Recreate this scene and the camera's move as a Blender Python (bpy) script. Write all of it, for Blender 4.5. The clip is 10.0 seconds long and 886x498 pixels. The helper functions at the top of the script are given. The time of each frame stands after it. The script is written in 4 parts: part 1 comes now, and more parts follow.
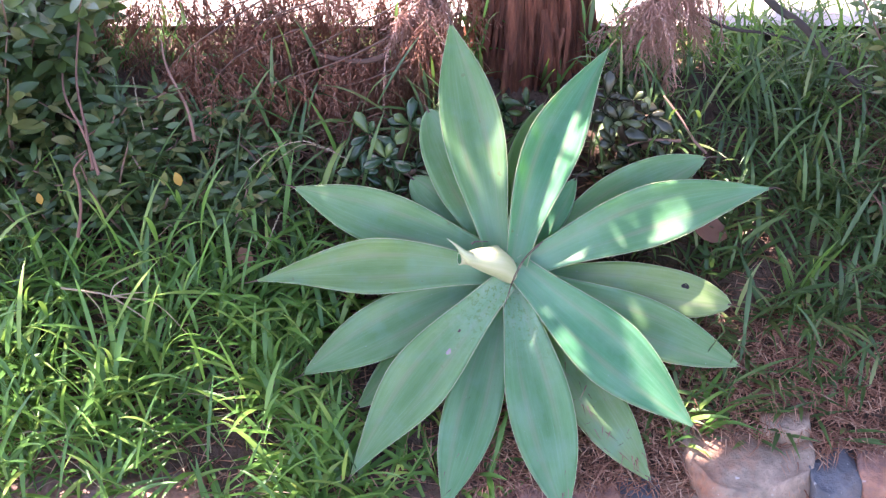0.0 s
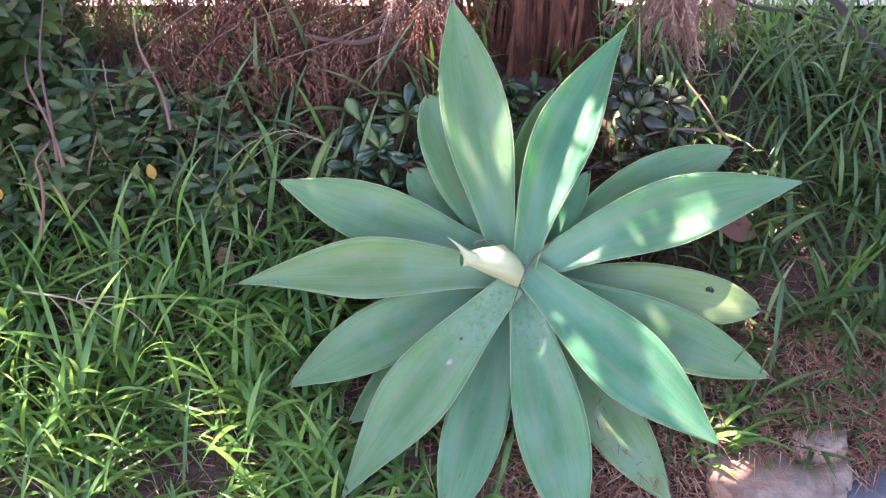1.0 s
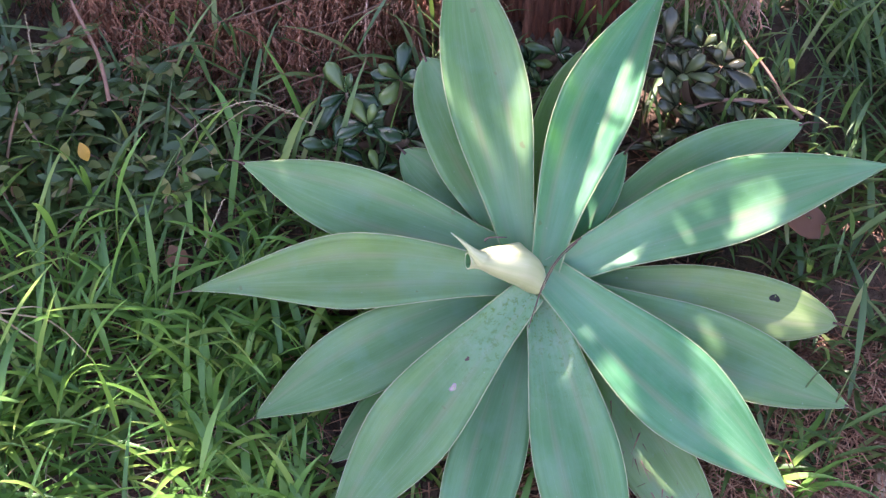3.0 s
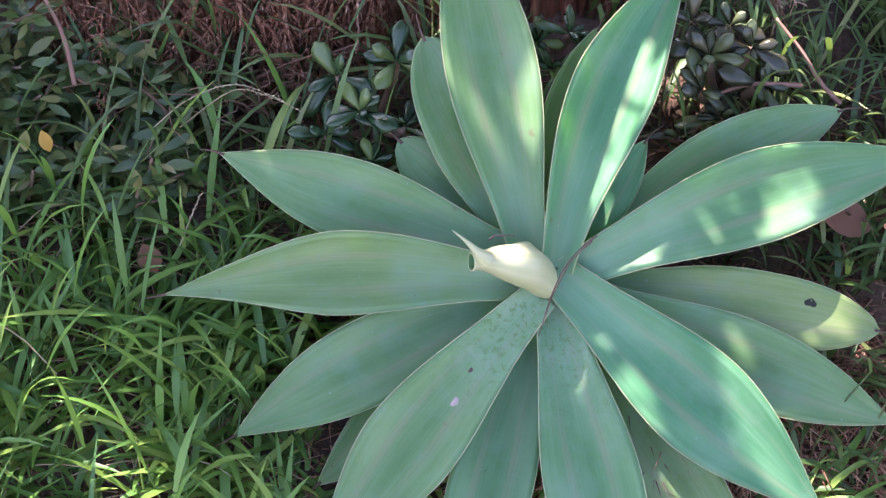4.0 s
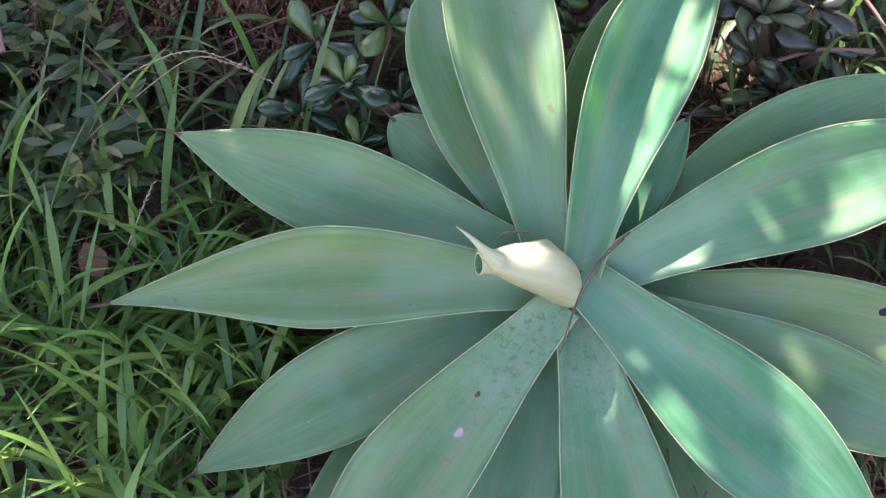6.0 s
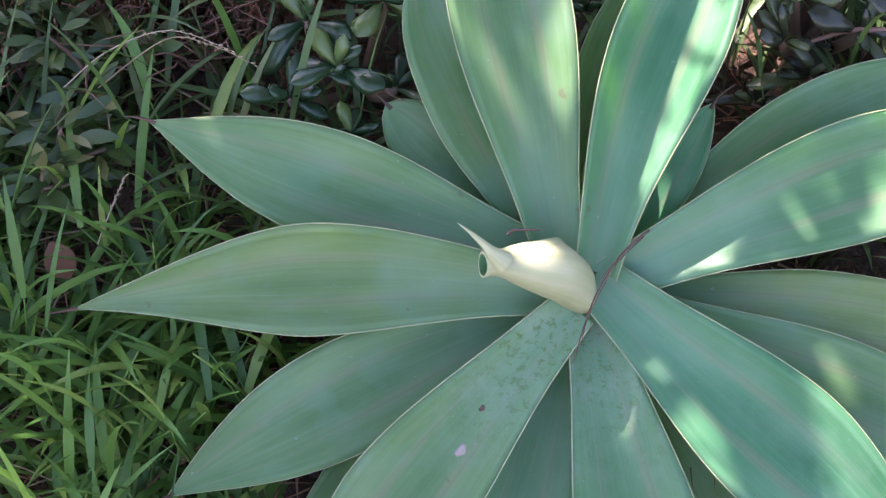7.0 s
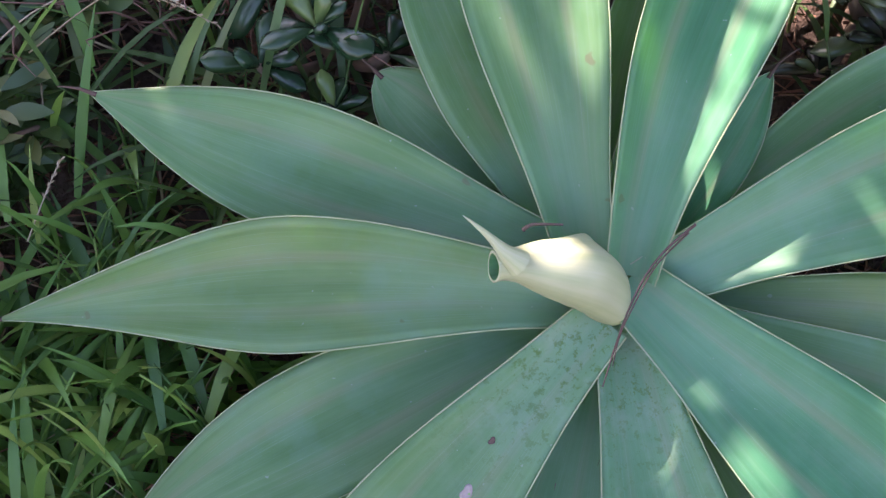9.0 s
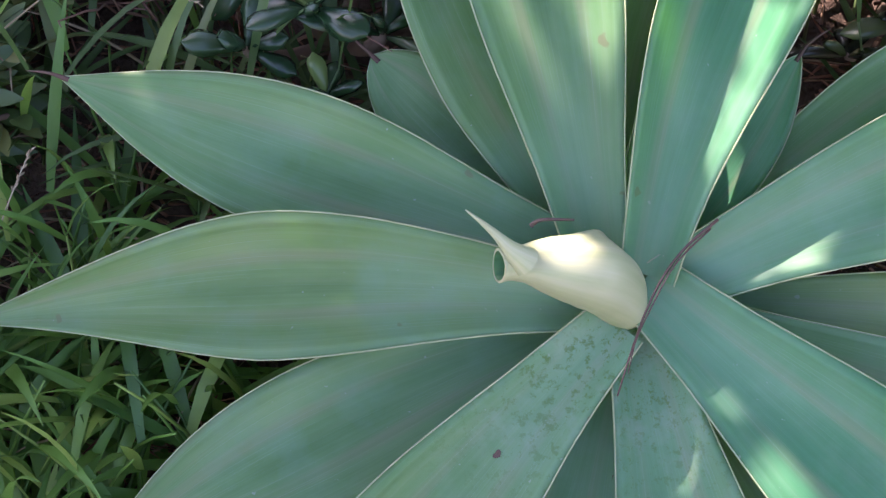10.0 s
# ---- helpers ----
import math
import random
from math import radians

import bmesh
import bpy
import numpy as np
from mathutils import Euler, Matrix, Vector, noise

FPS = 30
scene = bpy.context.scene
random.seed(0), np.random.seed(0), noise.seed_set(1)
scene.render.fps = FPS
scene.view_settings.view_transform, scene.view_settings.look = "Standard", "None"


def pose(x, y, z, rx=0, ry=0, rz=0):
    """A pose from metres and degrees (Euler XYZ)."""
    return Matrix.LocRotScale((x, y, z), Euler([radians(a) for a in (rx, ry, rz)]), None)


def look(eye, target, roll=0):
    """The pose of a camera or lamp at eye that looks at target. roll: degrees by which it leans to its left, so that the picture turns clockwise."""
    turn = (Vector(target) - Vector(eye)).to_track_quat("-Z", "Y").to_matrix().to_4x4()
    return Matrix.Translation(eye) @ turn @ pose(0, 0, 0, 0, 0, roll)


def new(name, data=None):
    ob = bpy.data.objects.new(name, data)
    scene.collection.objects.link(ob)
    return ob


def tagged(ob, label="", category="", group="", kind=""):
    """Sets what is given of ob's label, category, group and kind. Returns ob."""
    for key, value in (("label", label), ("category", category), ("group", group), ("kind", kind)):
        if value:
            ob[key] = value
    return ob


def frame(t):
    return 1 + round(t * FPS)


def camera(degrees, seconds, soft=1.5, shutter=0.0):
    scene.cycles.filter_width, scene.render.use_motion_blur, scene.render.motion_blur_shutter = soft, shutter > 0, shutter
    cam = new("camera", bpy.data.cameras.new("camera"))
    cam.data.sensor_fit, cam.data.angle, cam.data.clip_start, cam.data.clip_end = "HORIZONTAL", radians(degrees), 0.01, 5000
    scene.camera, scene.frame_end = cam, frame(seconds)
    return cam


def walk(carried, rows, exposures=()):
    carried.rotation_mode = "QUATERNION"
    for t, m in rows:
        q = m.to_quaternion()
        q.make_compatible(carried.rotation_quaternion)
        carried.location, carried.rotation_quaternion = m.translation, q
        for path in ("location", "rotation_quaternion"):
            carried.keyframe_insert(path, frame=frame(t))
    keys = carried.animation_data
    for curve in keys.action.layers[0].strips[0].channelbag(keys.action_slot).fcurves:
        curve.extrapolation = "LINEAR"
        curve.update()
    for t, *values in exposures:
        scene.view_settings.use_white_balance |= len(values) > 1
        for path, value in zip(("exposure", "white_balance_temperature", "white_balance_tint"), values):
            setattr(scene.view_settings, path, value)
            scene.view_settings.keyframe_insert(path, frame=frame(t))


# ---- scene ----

# ---------------------------------------------------------------- camera
cam = camera(26.0, 10.0, soft=1.3)
EYE, SETBACK, TILT = 2.631, -0.923, -42.0
# seconds, metres right, up and ahead of the first eye, degrees of pitch, yaw and lean
PATH = [
    (0, 0.0000, 0.0000, 0.0000, 0.000, 0.000, 0.000),
    (0.5, -0.0011, -0.0025, 0.1508, 0.043, 0.018, 0.015),
    (1, -0.0010, -0.0032, 0.3105, 0.051, 0.011, 0.010),
    (1.5, -0.0012, -0.0028, 0.4644, 0.041, 0.006, 0.012),
    (2, -0.0025, -0.0030, 0.6358, 0.040, 0.018, 0.030),
    (2.5, -0.0036, -0.0036, 0.7726, 0.046, 0.030, 0.040),
    (4, -0.0055, -0.0034, 1.1432, 0.022, 0.045, 0.012),
    (4.5, -0.0055, -0.0027, 1.2442, 0.001, 0.035, 0.007),
    (5, -0.0050, -0.0021, 1.3460, -0.019, 0.016, 0.002),
    (5.5, -0.0049, -0.0020, 1.4356, -0.028, 0.008, -0.008),
    (7, -0.0048, -0.0026, 1.6944, -0.037, -0.027, -0.040),
    (7.5, -0.0052, -0.0030, 1.7698, -0.032, -0.026, -0.043),
    (8, -0.0064, -0.0037, 1.8484, -0.016, 0.010, -0.031),
    (8.5, -0.0067, -0.0040, 1.9196, -0.013, 0.005, -0.011),
    (9, -0.0057, -0.0042, 1.9919, -0.021, -0.051, -0.007),
    (9.5, -0.0048, -0.0046, 2.0577, -0.031, -0.110, -0.026),
    (10, -0.0033, -0.0047, 2.0995, -0.076, -0.193, -0.047),
]
EYE0 = pose(0, SETBACK, EYE, 90 + TILT, 0, 0)
walk(cam, [(t, EYE0 @ pose(x, y, -d, a, -b, c)) for t, x, y, d, a, b, c in PATH],
     [(0, 2.73, 6800, 28), (2.5, 2.59, 6800, 28), (5.5, 2.37, 6800, 28), (10, 2.15, 6750, 27)])

# ---------------------------------------------------------------- light
SUN = Vector((-0.45, 0.26, 0.855)).normalized()
world = bpy.data.worlds.new("sky")
scene.world = world
world.use_nodes = True
wn = world.node_tree.nodes
sky = wn.new("ShaderNodeTexSky")
sky.sky_type = "NISHITA"
sky.sun_disc = False
sky.sun_elevation = math.asin(SUN.z)
sky.sun_rotation = math.atan2(SUN.x, SUN.y)
world.node_tree.links.new(sky.outputs[0], wn["Background"].inputs[0])
wn["Background"].inputs[1].default_value = 0.15
lamp = bpy.data.lights.new("sun", "SUN")
lamp.energy, lamp.angle, lamp.color = 5.0, radians(0.35), (1.0, 0.95, 0.86)
sun = new("sun", lamp)
sun.matrix_world = look((0, 0, 6), Vector((0, 0, 6)) - SUN)

# ---------------------------------------------------------------- helpers
rnd = random.Random(7)
AHEAD = Vector((0, math.cos(radians(TILT)), math.sin(radians(TILT))))
UPWARD = Vector((0, -math.sin(radians(TILT)), math.cos(radians(TILT))))
REACH = 3.396
START = Vector((0, SETBACK, EYE))


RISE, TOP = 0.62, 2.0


def fan(u, v, w=0.0):
    """A point u across and v up the bank (millimetres, on the plane that faces the path), w metres nearer to the path."""
    k = (REACH - w) / REACH / 1000
    return START + AHEAD * (REACH - w) + Vector((1, 0, 0)) * (u - 784) * k + UPWARD * (441 - v) * k


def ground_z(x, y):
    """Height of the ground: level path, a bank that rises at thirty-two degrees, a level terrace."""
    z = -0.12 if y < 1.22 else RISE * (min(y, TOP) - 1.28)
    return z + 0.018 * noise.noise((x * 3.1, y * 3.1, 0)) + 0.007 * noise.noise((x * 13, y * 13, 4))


def on_ground(u, v):
    """The place on the bank that lies at u, v of the fan."""
    a, b = fan(u, v, 0.6), fan(u, v, -4.0)
    for i in range(300):
        p = a.lerp(b, i / 299)
        if p.z < ground_z(p.x, p.y):
            break
    return Vector((p.x, p.y, ground_z(p.x, p.y)))


def mesh_part(name, verts, faces, material, parent=None, label="", uvs=None, smooth=True, category="", group="", kind=""):
    me = bpy.data.meshes.new(name)
    me.from_pydata([tuple(v) for v in verts], [], faces)
    if uvs is not None:
        layer = me.uv_layers.new(name="UVMap")
        idx = np.empty(len(me.loops), dtype=np.int32)
        me.loops.foreach_get("vertex_index", idx)
        layer.data.foreach_set("uv", np.asarray(uvs, dtype=np.float32)[idx].ravel())
    if smooth:
        me.polygons.foreach_set("use_smooth", [True] * len(me.polygons))
    me.materials.append(material)
    me.update()
    ob = new(name, me)
    if parent is not None:
        ob.parent = parent
    return tagged(ob, label, category, group, kind)


class Heap:
    """Gathers vertices, faces and uvs of one mesh."""
    def __init__(self):
        self.v, self.f, self.uv = [], [], []

    def grid(self, rows, closed=False):
        """Adds a strip of rows of (point, uv); closed joins the last of each row to its first."""
        n, start = len(rows[0]), len(self.v)
        for row in rows:
            for p, uv in row:
                self.v.append(p)
                self.uv.append(uv)
        for i in range(len(rows) - 1):
            for j in range(n if closed else n - 1):
                k = (j + 1) % n
                a = start + i * n
                self.f.append((a + j, a + k, a + n + k, a + n + j))

    def tube(self, points, radii, sides=6):
        rows = []
        for i, p in enumerate(points):
            t = (points[min(i + 1, len(points) - 1)] - points[max(i - 1, 0)]).normalized()
            s = t.cross(Vector((0.13, 0.31, 0.94))).normalized()
            q = t.cross(s)
            rows.append([(p + (s * math.cos(6.2832 * j / sides) + q * math.sin(6.2832 * j / sides)) * radii[i], (j / sides, i / len(points))) for j in range(sides)])
        self.grid(rows, closed=True)
        start = len(self.v) - sides
        self.f.append(tuple(range(start, start + sides)))

    def part(self, name, material, parent=None, label="", smooth=True, **tags):
        return mesh_part(name, self.v, self.f, material, parent, label, self.uv, smooth, **tags)


def thing(name, place, label, category, group="", kind=""):
    ob = new(name)
    ob.location = place
    ob.empty_display_size = 0.05
    return tagged(ob, label, category, group, kind)


def settle(root):
    """Keeps the parts of a thing, which are written in world metres, where they are."""
    m = Matrix.Translation(root.location).inverted()
    for o in root.children:
        o.matrix_parent_inverse = m
    return root


def curve(points, n):
    """n points along a smooth line through the given ones."""
    out = []
    for i in range(n):
        s = i / (n - 1) * (len(points) - 1)
        k = min(int(s), len(points) - 2)
        f = s - k
        p0, p1, p2, p3 = points[max(k - 1, 0)], points[k], points[k + 1], points[min(k + 2, len(points) - 1)]
        out.append(0.5 * (2 * p1 + (p2 - p0) * f + (2 * p0 - 5 * p1 + 4 * p2 - p3) * f * f + (3 * p1 - p0 - 3 * p2 + p3) * f ** 3))
    return out


# ---------------------------------------------------------------- materials
class Mat:
    """A node material with short ways to add nodes."""
    def __init__(self, name, rough=0.6):
        self.m = bpy.data.materials.new(name)
        self.m.use_nodes = True
        self.t = self.m.node_tree
        self.b = self.t.nodes["Principled BSDF"]
        self.b.inputs["Roughness"].default_value = rough

    def node(self, kind, **values):
        n = self.t.nodes.new(kind)
        for k, v in values.items():
            n.inputs[k].default_value = v
        return n

    def link(self, a, b):
        self.t.links.new(a, b)

    def coords(self, which="Object", scale=(1, 1, 1)):
        c = self.node("ShaderNodeTexCoord")
        mp = self.node("ShaderNodeMapping")
        mp.inputs["Scale"].default_value = scale
        self.link(c.outputs[which], mp.inputs[0])
        return mp.outputs[0]

    def noise(self, vector, scale, detail=4.0, rough=0.55):
        n = self.node("ShaderNodeTexNoise", Scale=scale, Detail=detail, Roughness=rough)
        self.link(vector, n.inputs["Vector"])
        return n.outputs["Fac"]

    def ramp(self, fac, *stops):
        r = self.node("ShaderNodeValToRGB")
        e = r.color_ramp.elements
        while len(e) < len(stops):
            e.new(0.5)
        for x, (pos, col) in zip(e, stops):
            x.position, x.color = pos, (*col, 1) if len(col) == 3 else col
        self.link(fac, r.inputs[0])
        return r.outputs[0]

    def mix(self, fac, a, b, mode="MIX"):
        n = self.t.nodes.new("ShaderNodeMix")
        n.data_type, n.blend_type = "RGBA", mode
        for sock, v in ((n.inputs[0], fac), (n.inputs[6], a), (n.inputs[7], b)):
            if isinstance(v, (int, float)):
                sock.default_value = v
            elif isinstance(v, tuple):
                sock.default_value = (*v, 1)
            else:
                self.link(v, sock)
        return n.outputs[2]

    def base(self, colour):
        self.link(colour, self.b.inputs["Base Color"])

    def bump(self, height, strength, distance=0.003):
        n = self.node("ShaderNodeBump", Strength=strength, Distance=distance)
        self.link(height, n.inputs["Height"])
        self.link(n.outputs[0], self.b.inputs["Normal"])

    def thin(self, colour, amount):
        """Lets some of the light through, as a leaf does."""
        tr = self.node("ShaderNodeBsdfTranslucent")
        if isinstance(colour, tuple):
            tr.inputs[0].default_value = (*colour, 1)
        else:
            self.link(colour, tr.inputs[0])
        mx = self.node("ShaderNodeMixShader", Fac=amount)
        self.link(self.b.outputs[0], mx.inputs[1])
        self.link(tr.outputs[0], mx.inputs[2])
        self.link(mx.outputs[0], self.t.nodes["Material Output"].inputs[0])


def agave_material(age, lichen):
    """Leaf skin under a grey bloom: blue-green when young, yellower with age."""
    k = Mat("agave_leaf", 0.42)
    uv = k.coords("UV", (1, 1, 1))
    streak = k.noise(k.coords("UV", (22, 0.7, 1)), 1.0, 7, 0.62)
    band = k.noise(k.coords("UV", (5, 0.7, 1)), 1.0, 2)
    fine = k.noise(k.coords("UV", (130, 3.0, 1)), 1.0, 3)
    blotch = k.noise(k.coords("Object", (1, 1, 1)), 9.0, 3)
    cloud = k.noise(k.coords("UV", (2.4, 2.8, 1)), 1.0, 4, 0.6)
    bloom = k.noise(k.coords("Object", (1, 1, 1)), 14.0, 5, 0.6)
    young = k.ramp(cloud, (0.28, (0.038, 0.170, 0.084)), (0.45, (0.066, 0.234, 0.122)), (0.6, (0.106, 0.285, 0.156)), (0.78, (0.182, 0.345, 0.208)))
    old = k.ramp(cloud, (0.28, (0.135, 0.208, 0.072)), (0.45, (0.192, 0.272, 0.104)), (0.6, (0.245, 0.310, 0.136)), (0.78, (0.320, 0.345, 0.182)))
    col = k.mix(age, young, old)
    col = k.mix(k.ramp(streak, (0.34, (0.55,) * 3), (0.52, (0,) * 3)), col, k.mix(0.5, col, (0.02, 0.08, 0.04)))
    col = k.mix(k.ramp(streak, (0.56, (0,) * 3), (0.8, (0.7,) * 3)), col, k.mix(0.45, col, (0.300, 0.380, 0.270)))
    col = k.mix(k.ramp(band, (0.50, (0,) * 3), (0.68, (0.7,) * 3)), col, (0.300, 0.262, 0.185))
    col = k.mix(k.ramp(bloom, (0.50, (0,) * 3), (0.72, (0.55,) * 3)), col, (0.190, 0.330, 0.240))
    scratch = k.noise(k.coords("UV", (170, 2.2, 1)), 1.0, 2)
    col = k.mix(k.ramp(scratch, (0.60, (0,) * 3), (0.72, (0.45,) * 3)), col, (0.340, 0.440, 0.330))
    # lichen and grey dust near the leaf foot
    sep = k.node("ShaderNodeSeparateXYZ")
    k.link(uv, sep.inputs[0])
    foot = k.ramp(sep.outputs[1], (0.12, (0.9 * lichen,) * 3), (0.42, (0,) * 3))
    # waxy bloom toward the foot, made paler to paint in sky sheen
    wax_sheen = k.mix(1.0, k.ramp(sep.outputs[1], (0.0, (0.75,) * 3), (0.40, (0,) * 3)), k.ramp(bloom, (0.25, (0.5,) * 3), (0.65, (1,) * 3)), "MULTIPLY")
    col = k.mix(wax_sheen, col, (0.240, 0.415, 0.295))
    scab = k.ramp(k.noise(k.coords("Object"), 120.0, 9, 0.75), (0.53, (0,) * 3), (0.59, (1,) * 3))
    col = k.mix(k.mix(1.0, foot, scab, "MULTIPLY"), col, (0.085, 0.150, 0.062))
    dust = k.ramp(k.noise(k.coords("Object"), 40.0, 5, 0.6), (0.5, (0,) * 3), (0.7, (0.6,) * 3))
    col = k.mix(k.mix(1.0, foot, dust, "MULTIPLY"), col, (0.34, 0.42, 0.34))
    speck = k.noise(k.coords("Object", (1, 1, 1)), 150.0, 2)
    col = k.mix(k.ramp(speck, (0.745, (0, 0, 0)), (0.775, (0.7,) * 3)), col, (0.42, 0.44, 0.36))
    scar = k.noise(k.coords("Object", (1, 1, 1)), 48.0, 2)
    col = k.mix(k.ramp(scar, (0.745, (0, 0, 0)), (0.77, (0.6,) * 3)), col, (0.17, 0.10, 0.085))
    k.base(col)
    k.bump(fine, 0.10, 0.002)
    k.b.inputs["Specular IOR Level"].default_value = 0.36
    k.link(k.ramp(blotch, (0.3, (0.32,) * 3), (0.7, (0.48,) * 3)), k.b.inputs["Roughness"])
    k.thin(k.mix(0.7, col, (0.42, 0.80, 0.03)), 0.36)
    return k.m


def plain_leaf(name, dark, light, rough, through_amount, tint, per_island=True):
    k = Mat(name, rough)
    g = k.node("ShaderNodeNewGeometry")
    n = k.noise(k.coords("Object"), 30.0, 3)
    info = k.node("ShaderNodeObjectInfo")
    both = k.node("ShaderNodeMath")
    both.operation = "ADD"
    k.link(g.outputs["Random Per Island"], both.inputs[0])
    k.link(info.outputs["Random"], both.inputs[1])
    part_of = k.node("ShaderNodeMath")
    part_of.operation = "FRACT"
    k.link(both.outputs[0], part_of.inputs[0])
    col = k.ramp(part_of.outputs[0], (0.0, dark), (0.72, light), (1.0, tint))
    col = k.mix(n, k.mix(0.35, col, (0, 0, 0)), col)
    k.base(col)
    k.bump(k.noise(k.coords("UV", (30, 2, 1)), 1.0, 2), 0.2, 0.001)
    if through_amount:
        k.thin(col if name.startswith("dead") else k.mix(0.5, col, (0.26, 0.40, 0.06)), through_amount)
    return k.m


def soil_material():
    k = Mat("soil", 0.95)
    c = k.coords("Object")
    a, b = k.noise(c, 6.0, 5), k.noise(c, 70.0, 5)
    col = k.ramp(a, (0.3, (0.050, 0.029, 0.021)), (0.55, (0.115, 0.065, 0.047)), (0.75, (0.210, 0.125, 0.093)))
    col = k.mix(k.ramp(b, (0.4, (0.6,) * 3), (0.7, (0,) * 3)), col, k.mix(0.5, col, (0.01, 0.008, 0.006)))
    k.base(col)
    k.bump(b, 0.8, 0.02)
    return k.m


def rock_material(name, a, b, c):
    k = Mat(name, 0.75)
    co = k.coords("Object")
    n1, n2, n3 = k.noise(co, 7.0, 6, 0.65), k.noise(co, 45.0, 5), k.noise(co, 160.0, 3)
    col = k.ramp(n1, (0.35, a), (0.52, b), (0.68, c))
    col = k.mix(k.ramp(n2, (0.4, (0.55,) * 3), (0.62, (0,) * 3)), col, k.mix(0.6, col, (0.03, 0.028, 0.03)))
    col = k.mix(k.ramp(n3, (0.7, (0,) * 3), (0.76, (0.7,) * 3)), col, (0.42, 0.38, 0.36))
    n4 = k.noise(co, 30.0, 2)
    col = k.mix(k.ramp(n4, (0.72, (0,) * 3), (0.77, (0.75,) * 3)), col, (0.52, 0.47, 0.46))
    k.base(col)
    k.bump(n2, 0.8, 0.012)
    return k.m


def bark_material():
    k = Mat("bark", 0.9)
    c = k.coords("Object", (1, 1, 0.12))
    a, b = k.noise(c, 26.0, 6, 0.65), k.noise(c, 110.0, 4)
    col = k.ramp(a, (0.3, (0.040, 0.013, 0.008)), (0.48, (0.220, 0.062, 0.034)), (0.72, (0.420, 0.160, 0.098)))
    col = k.mix(k.ramp(b, (0.35, (0.5,) * 3), (0.6, (0,) * 3)), col, (0.03, 0.015, 0.012))
    k.base(col)
    k.bump(a, 1.0, 0.035)
    return k.m


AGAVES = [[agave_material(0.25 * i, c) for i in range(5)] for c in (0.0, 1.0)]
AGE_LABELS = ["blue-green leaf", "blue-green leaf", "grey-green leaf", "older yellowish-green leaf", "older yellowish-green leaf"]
MARGIN = Mat("agave_margin", 0.5)
MARGIN.base(MARGIN.ramp(MARGIN.noise(MARGIN.coords(), 60.0), (0.3, (0.34, 0.38, 0.20)), (0.7, (0.54, 0.55, 0.34))))
MARGIN.thin((0.6, 0.7, 0.3), 0.3)
MARGIN = MARGIN.m
SPINE = plain_leaf("dry_spine", (0.08, 0.042, 0.03), (0.15, 0.085, 0.065), 0.8, 0, (0.18, 0.11, 0.085))
k = Mat("bud_skin", 0.42)
k.base(k.ramp(k.noise(k.coords("UV", (14, 1.2, 1)), 1.0, 4), (0.3, (0.37, 0.39, 0.20)), (0.55, (0.47, 0.455, 0.265)), (0.8, (0.54, 0.505, 0.34))))
k.bump(k.noise(k.coords("UV", (60, 3, 1)), 1.0), 0.15, 0.001)
k.thin((0.6, 0.66, 0.35), 0.12)
BUD = k.m
SOIL = soil_material()
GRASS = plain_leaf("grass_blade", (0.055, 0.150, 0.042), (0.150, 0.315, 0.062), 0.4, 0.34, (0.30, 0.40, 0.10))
# darker copy of the grass, with shade put into its colour
GRASS_SHADED = plain_leaf("grass_blade_shaded", (0.042, 0.092, 0.035), (0.088, 0.165, 0.050), 0.42, 0.3, (0.20, 0.22, 0.08))
SHRUB = plain_leaf("shrub_leaf", (0.036, 0.072, 0.027), (0.078, 0.135, 0.046), 0.32, 0.25, (0.22, 0.20, 0.07))
JADE = plain_leaf("fleshy_leaf", (0.014, 0.042, 0.018), (0.030, 0.066, 0.030), 0.2, 0.05, (0.14, 0.20, 0.06))
JADE_RED = plain_leaf("bronzed_fleshy_leaf", (0.025, 0.038, 0.020), (0.055, 0.050, 0.032), 0.22, 0.05, (0.11, 0.14, 0.06))
YELLOW = plain_leaf("yellow_leaf", (0.42, 0.22, 0.04), (0.50, 0.27, 0.05), 0.5, 0.3, (0.5, 0.3, 0.05))
YELLOW_PALE = plain_leaf("fading_leaf", (0.17, 0.19, 0.07), (0.22, 0.21, 0.08), 0.5, 0.3, (0.24, 0.22, 0.08))
DEAD = plain_leaf("dead_spray", (0.440, 0.175, 0.118), (0.640, 0.300, 0.215), 0.8, 0.4, (0.60, 0.38, 0.30))
DEAD_PALE = plain_leaf("dead_spray_pale", (0.60, 0.32, 0.26), (0.74, 0.44, 0.37), 0.8, 0.35, (0.78, 0.55, 0.49))
NEEDLE = plain_leaf("dead_needles", (0.180, 0.070, 0.045), (0.400, 0.185, 0.120), 0.85, 0, (0.50, 0.31, 0.22))
TWIG = plain_leaf("twig_bark", (0.13, 0.075, 0.05), (0.24, 0.14, 0.10), 0.8, 0, (0.3, 0.2, 0.16))
TWIG_DARK = plain_leaf("reddish_twig", (0.16, 0.075, 0.055), (0.24, 0.12, 0.09), 0.8, 0, (0.28, 0.15, 0.115))
STRAW = plain_leaf("straw", (0.28, 0.21, 0.13), (0.40, 0.30, 0.20), 0.7, 0.1, (0.45, 0.36, 0.27))
DRY_LEAF = plain_leaf("dry_leaf", (0.15, 0.058, 0.038), (0.20, 0.085, 0.055), 0.75, 0.1, (0.19, 0.08, 0.05))
SCAR = plain_leaf("scar", (0.32, 0.24, 0.22), (0.42, 0.33, 0.31), 0.8, 0, (0.36, 0.28, 0.26))
HOLE = plain_leaf("torn_hole", (0.02, 0.018, 0.014), (0.03, 0.025, 0.02), 0.9, 0, (0.03, 0.02, 0.02))
BARK = bark_material()
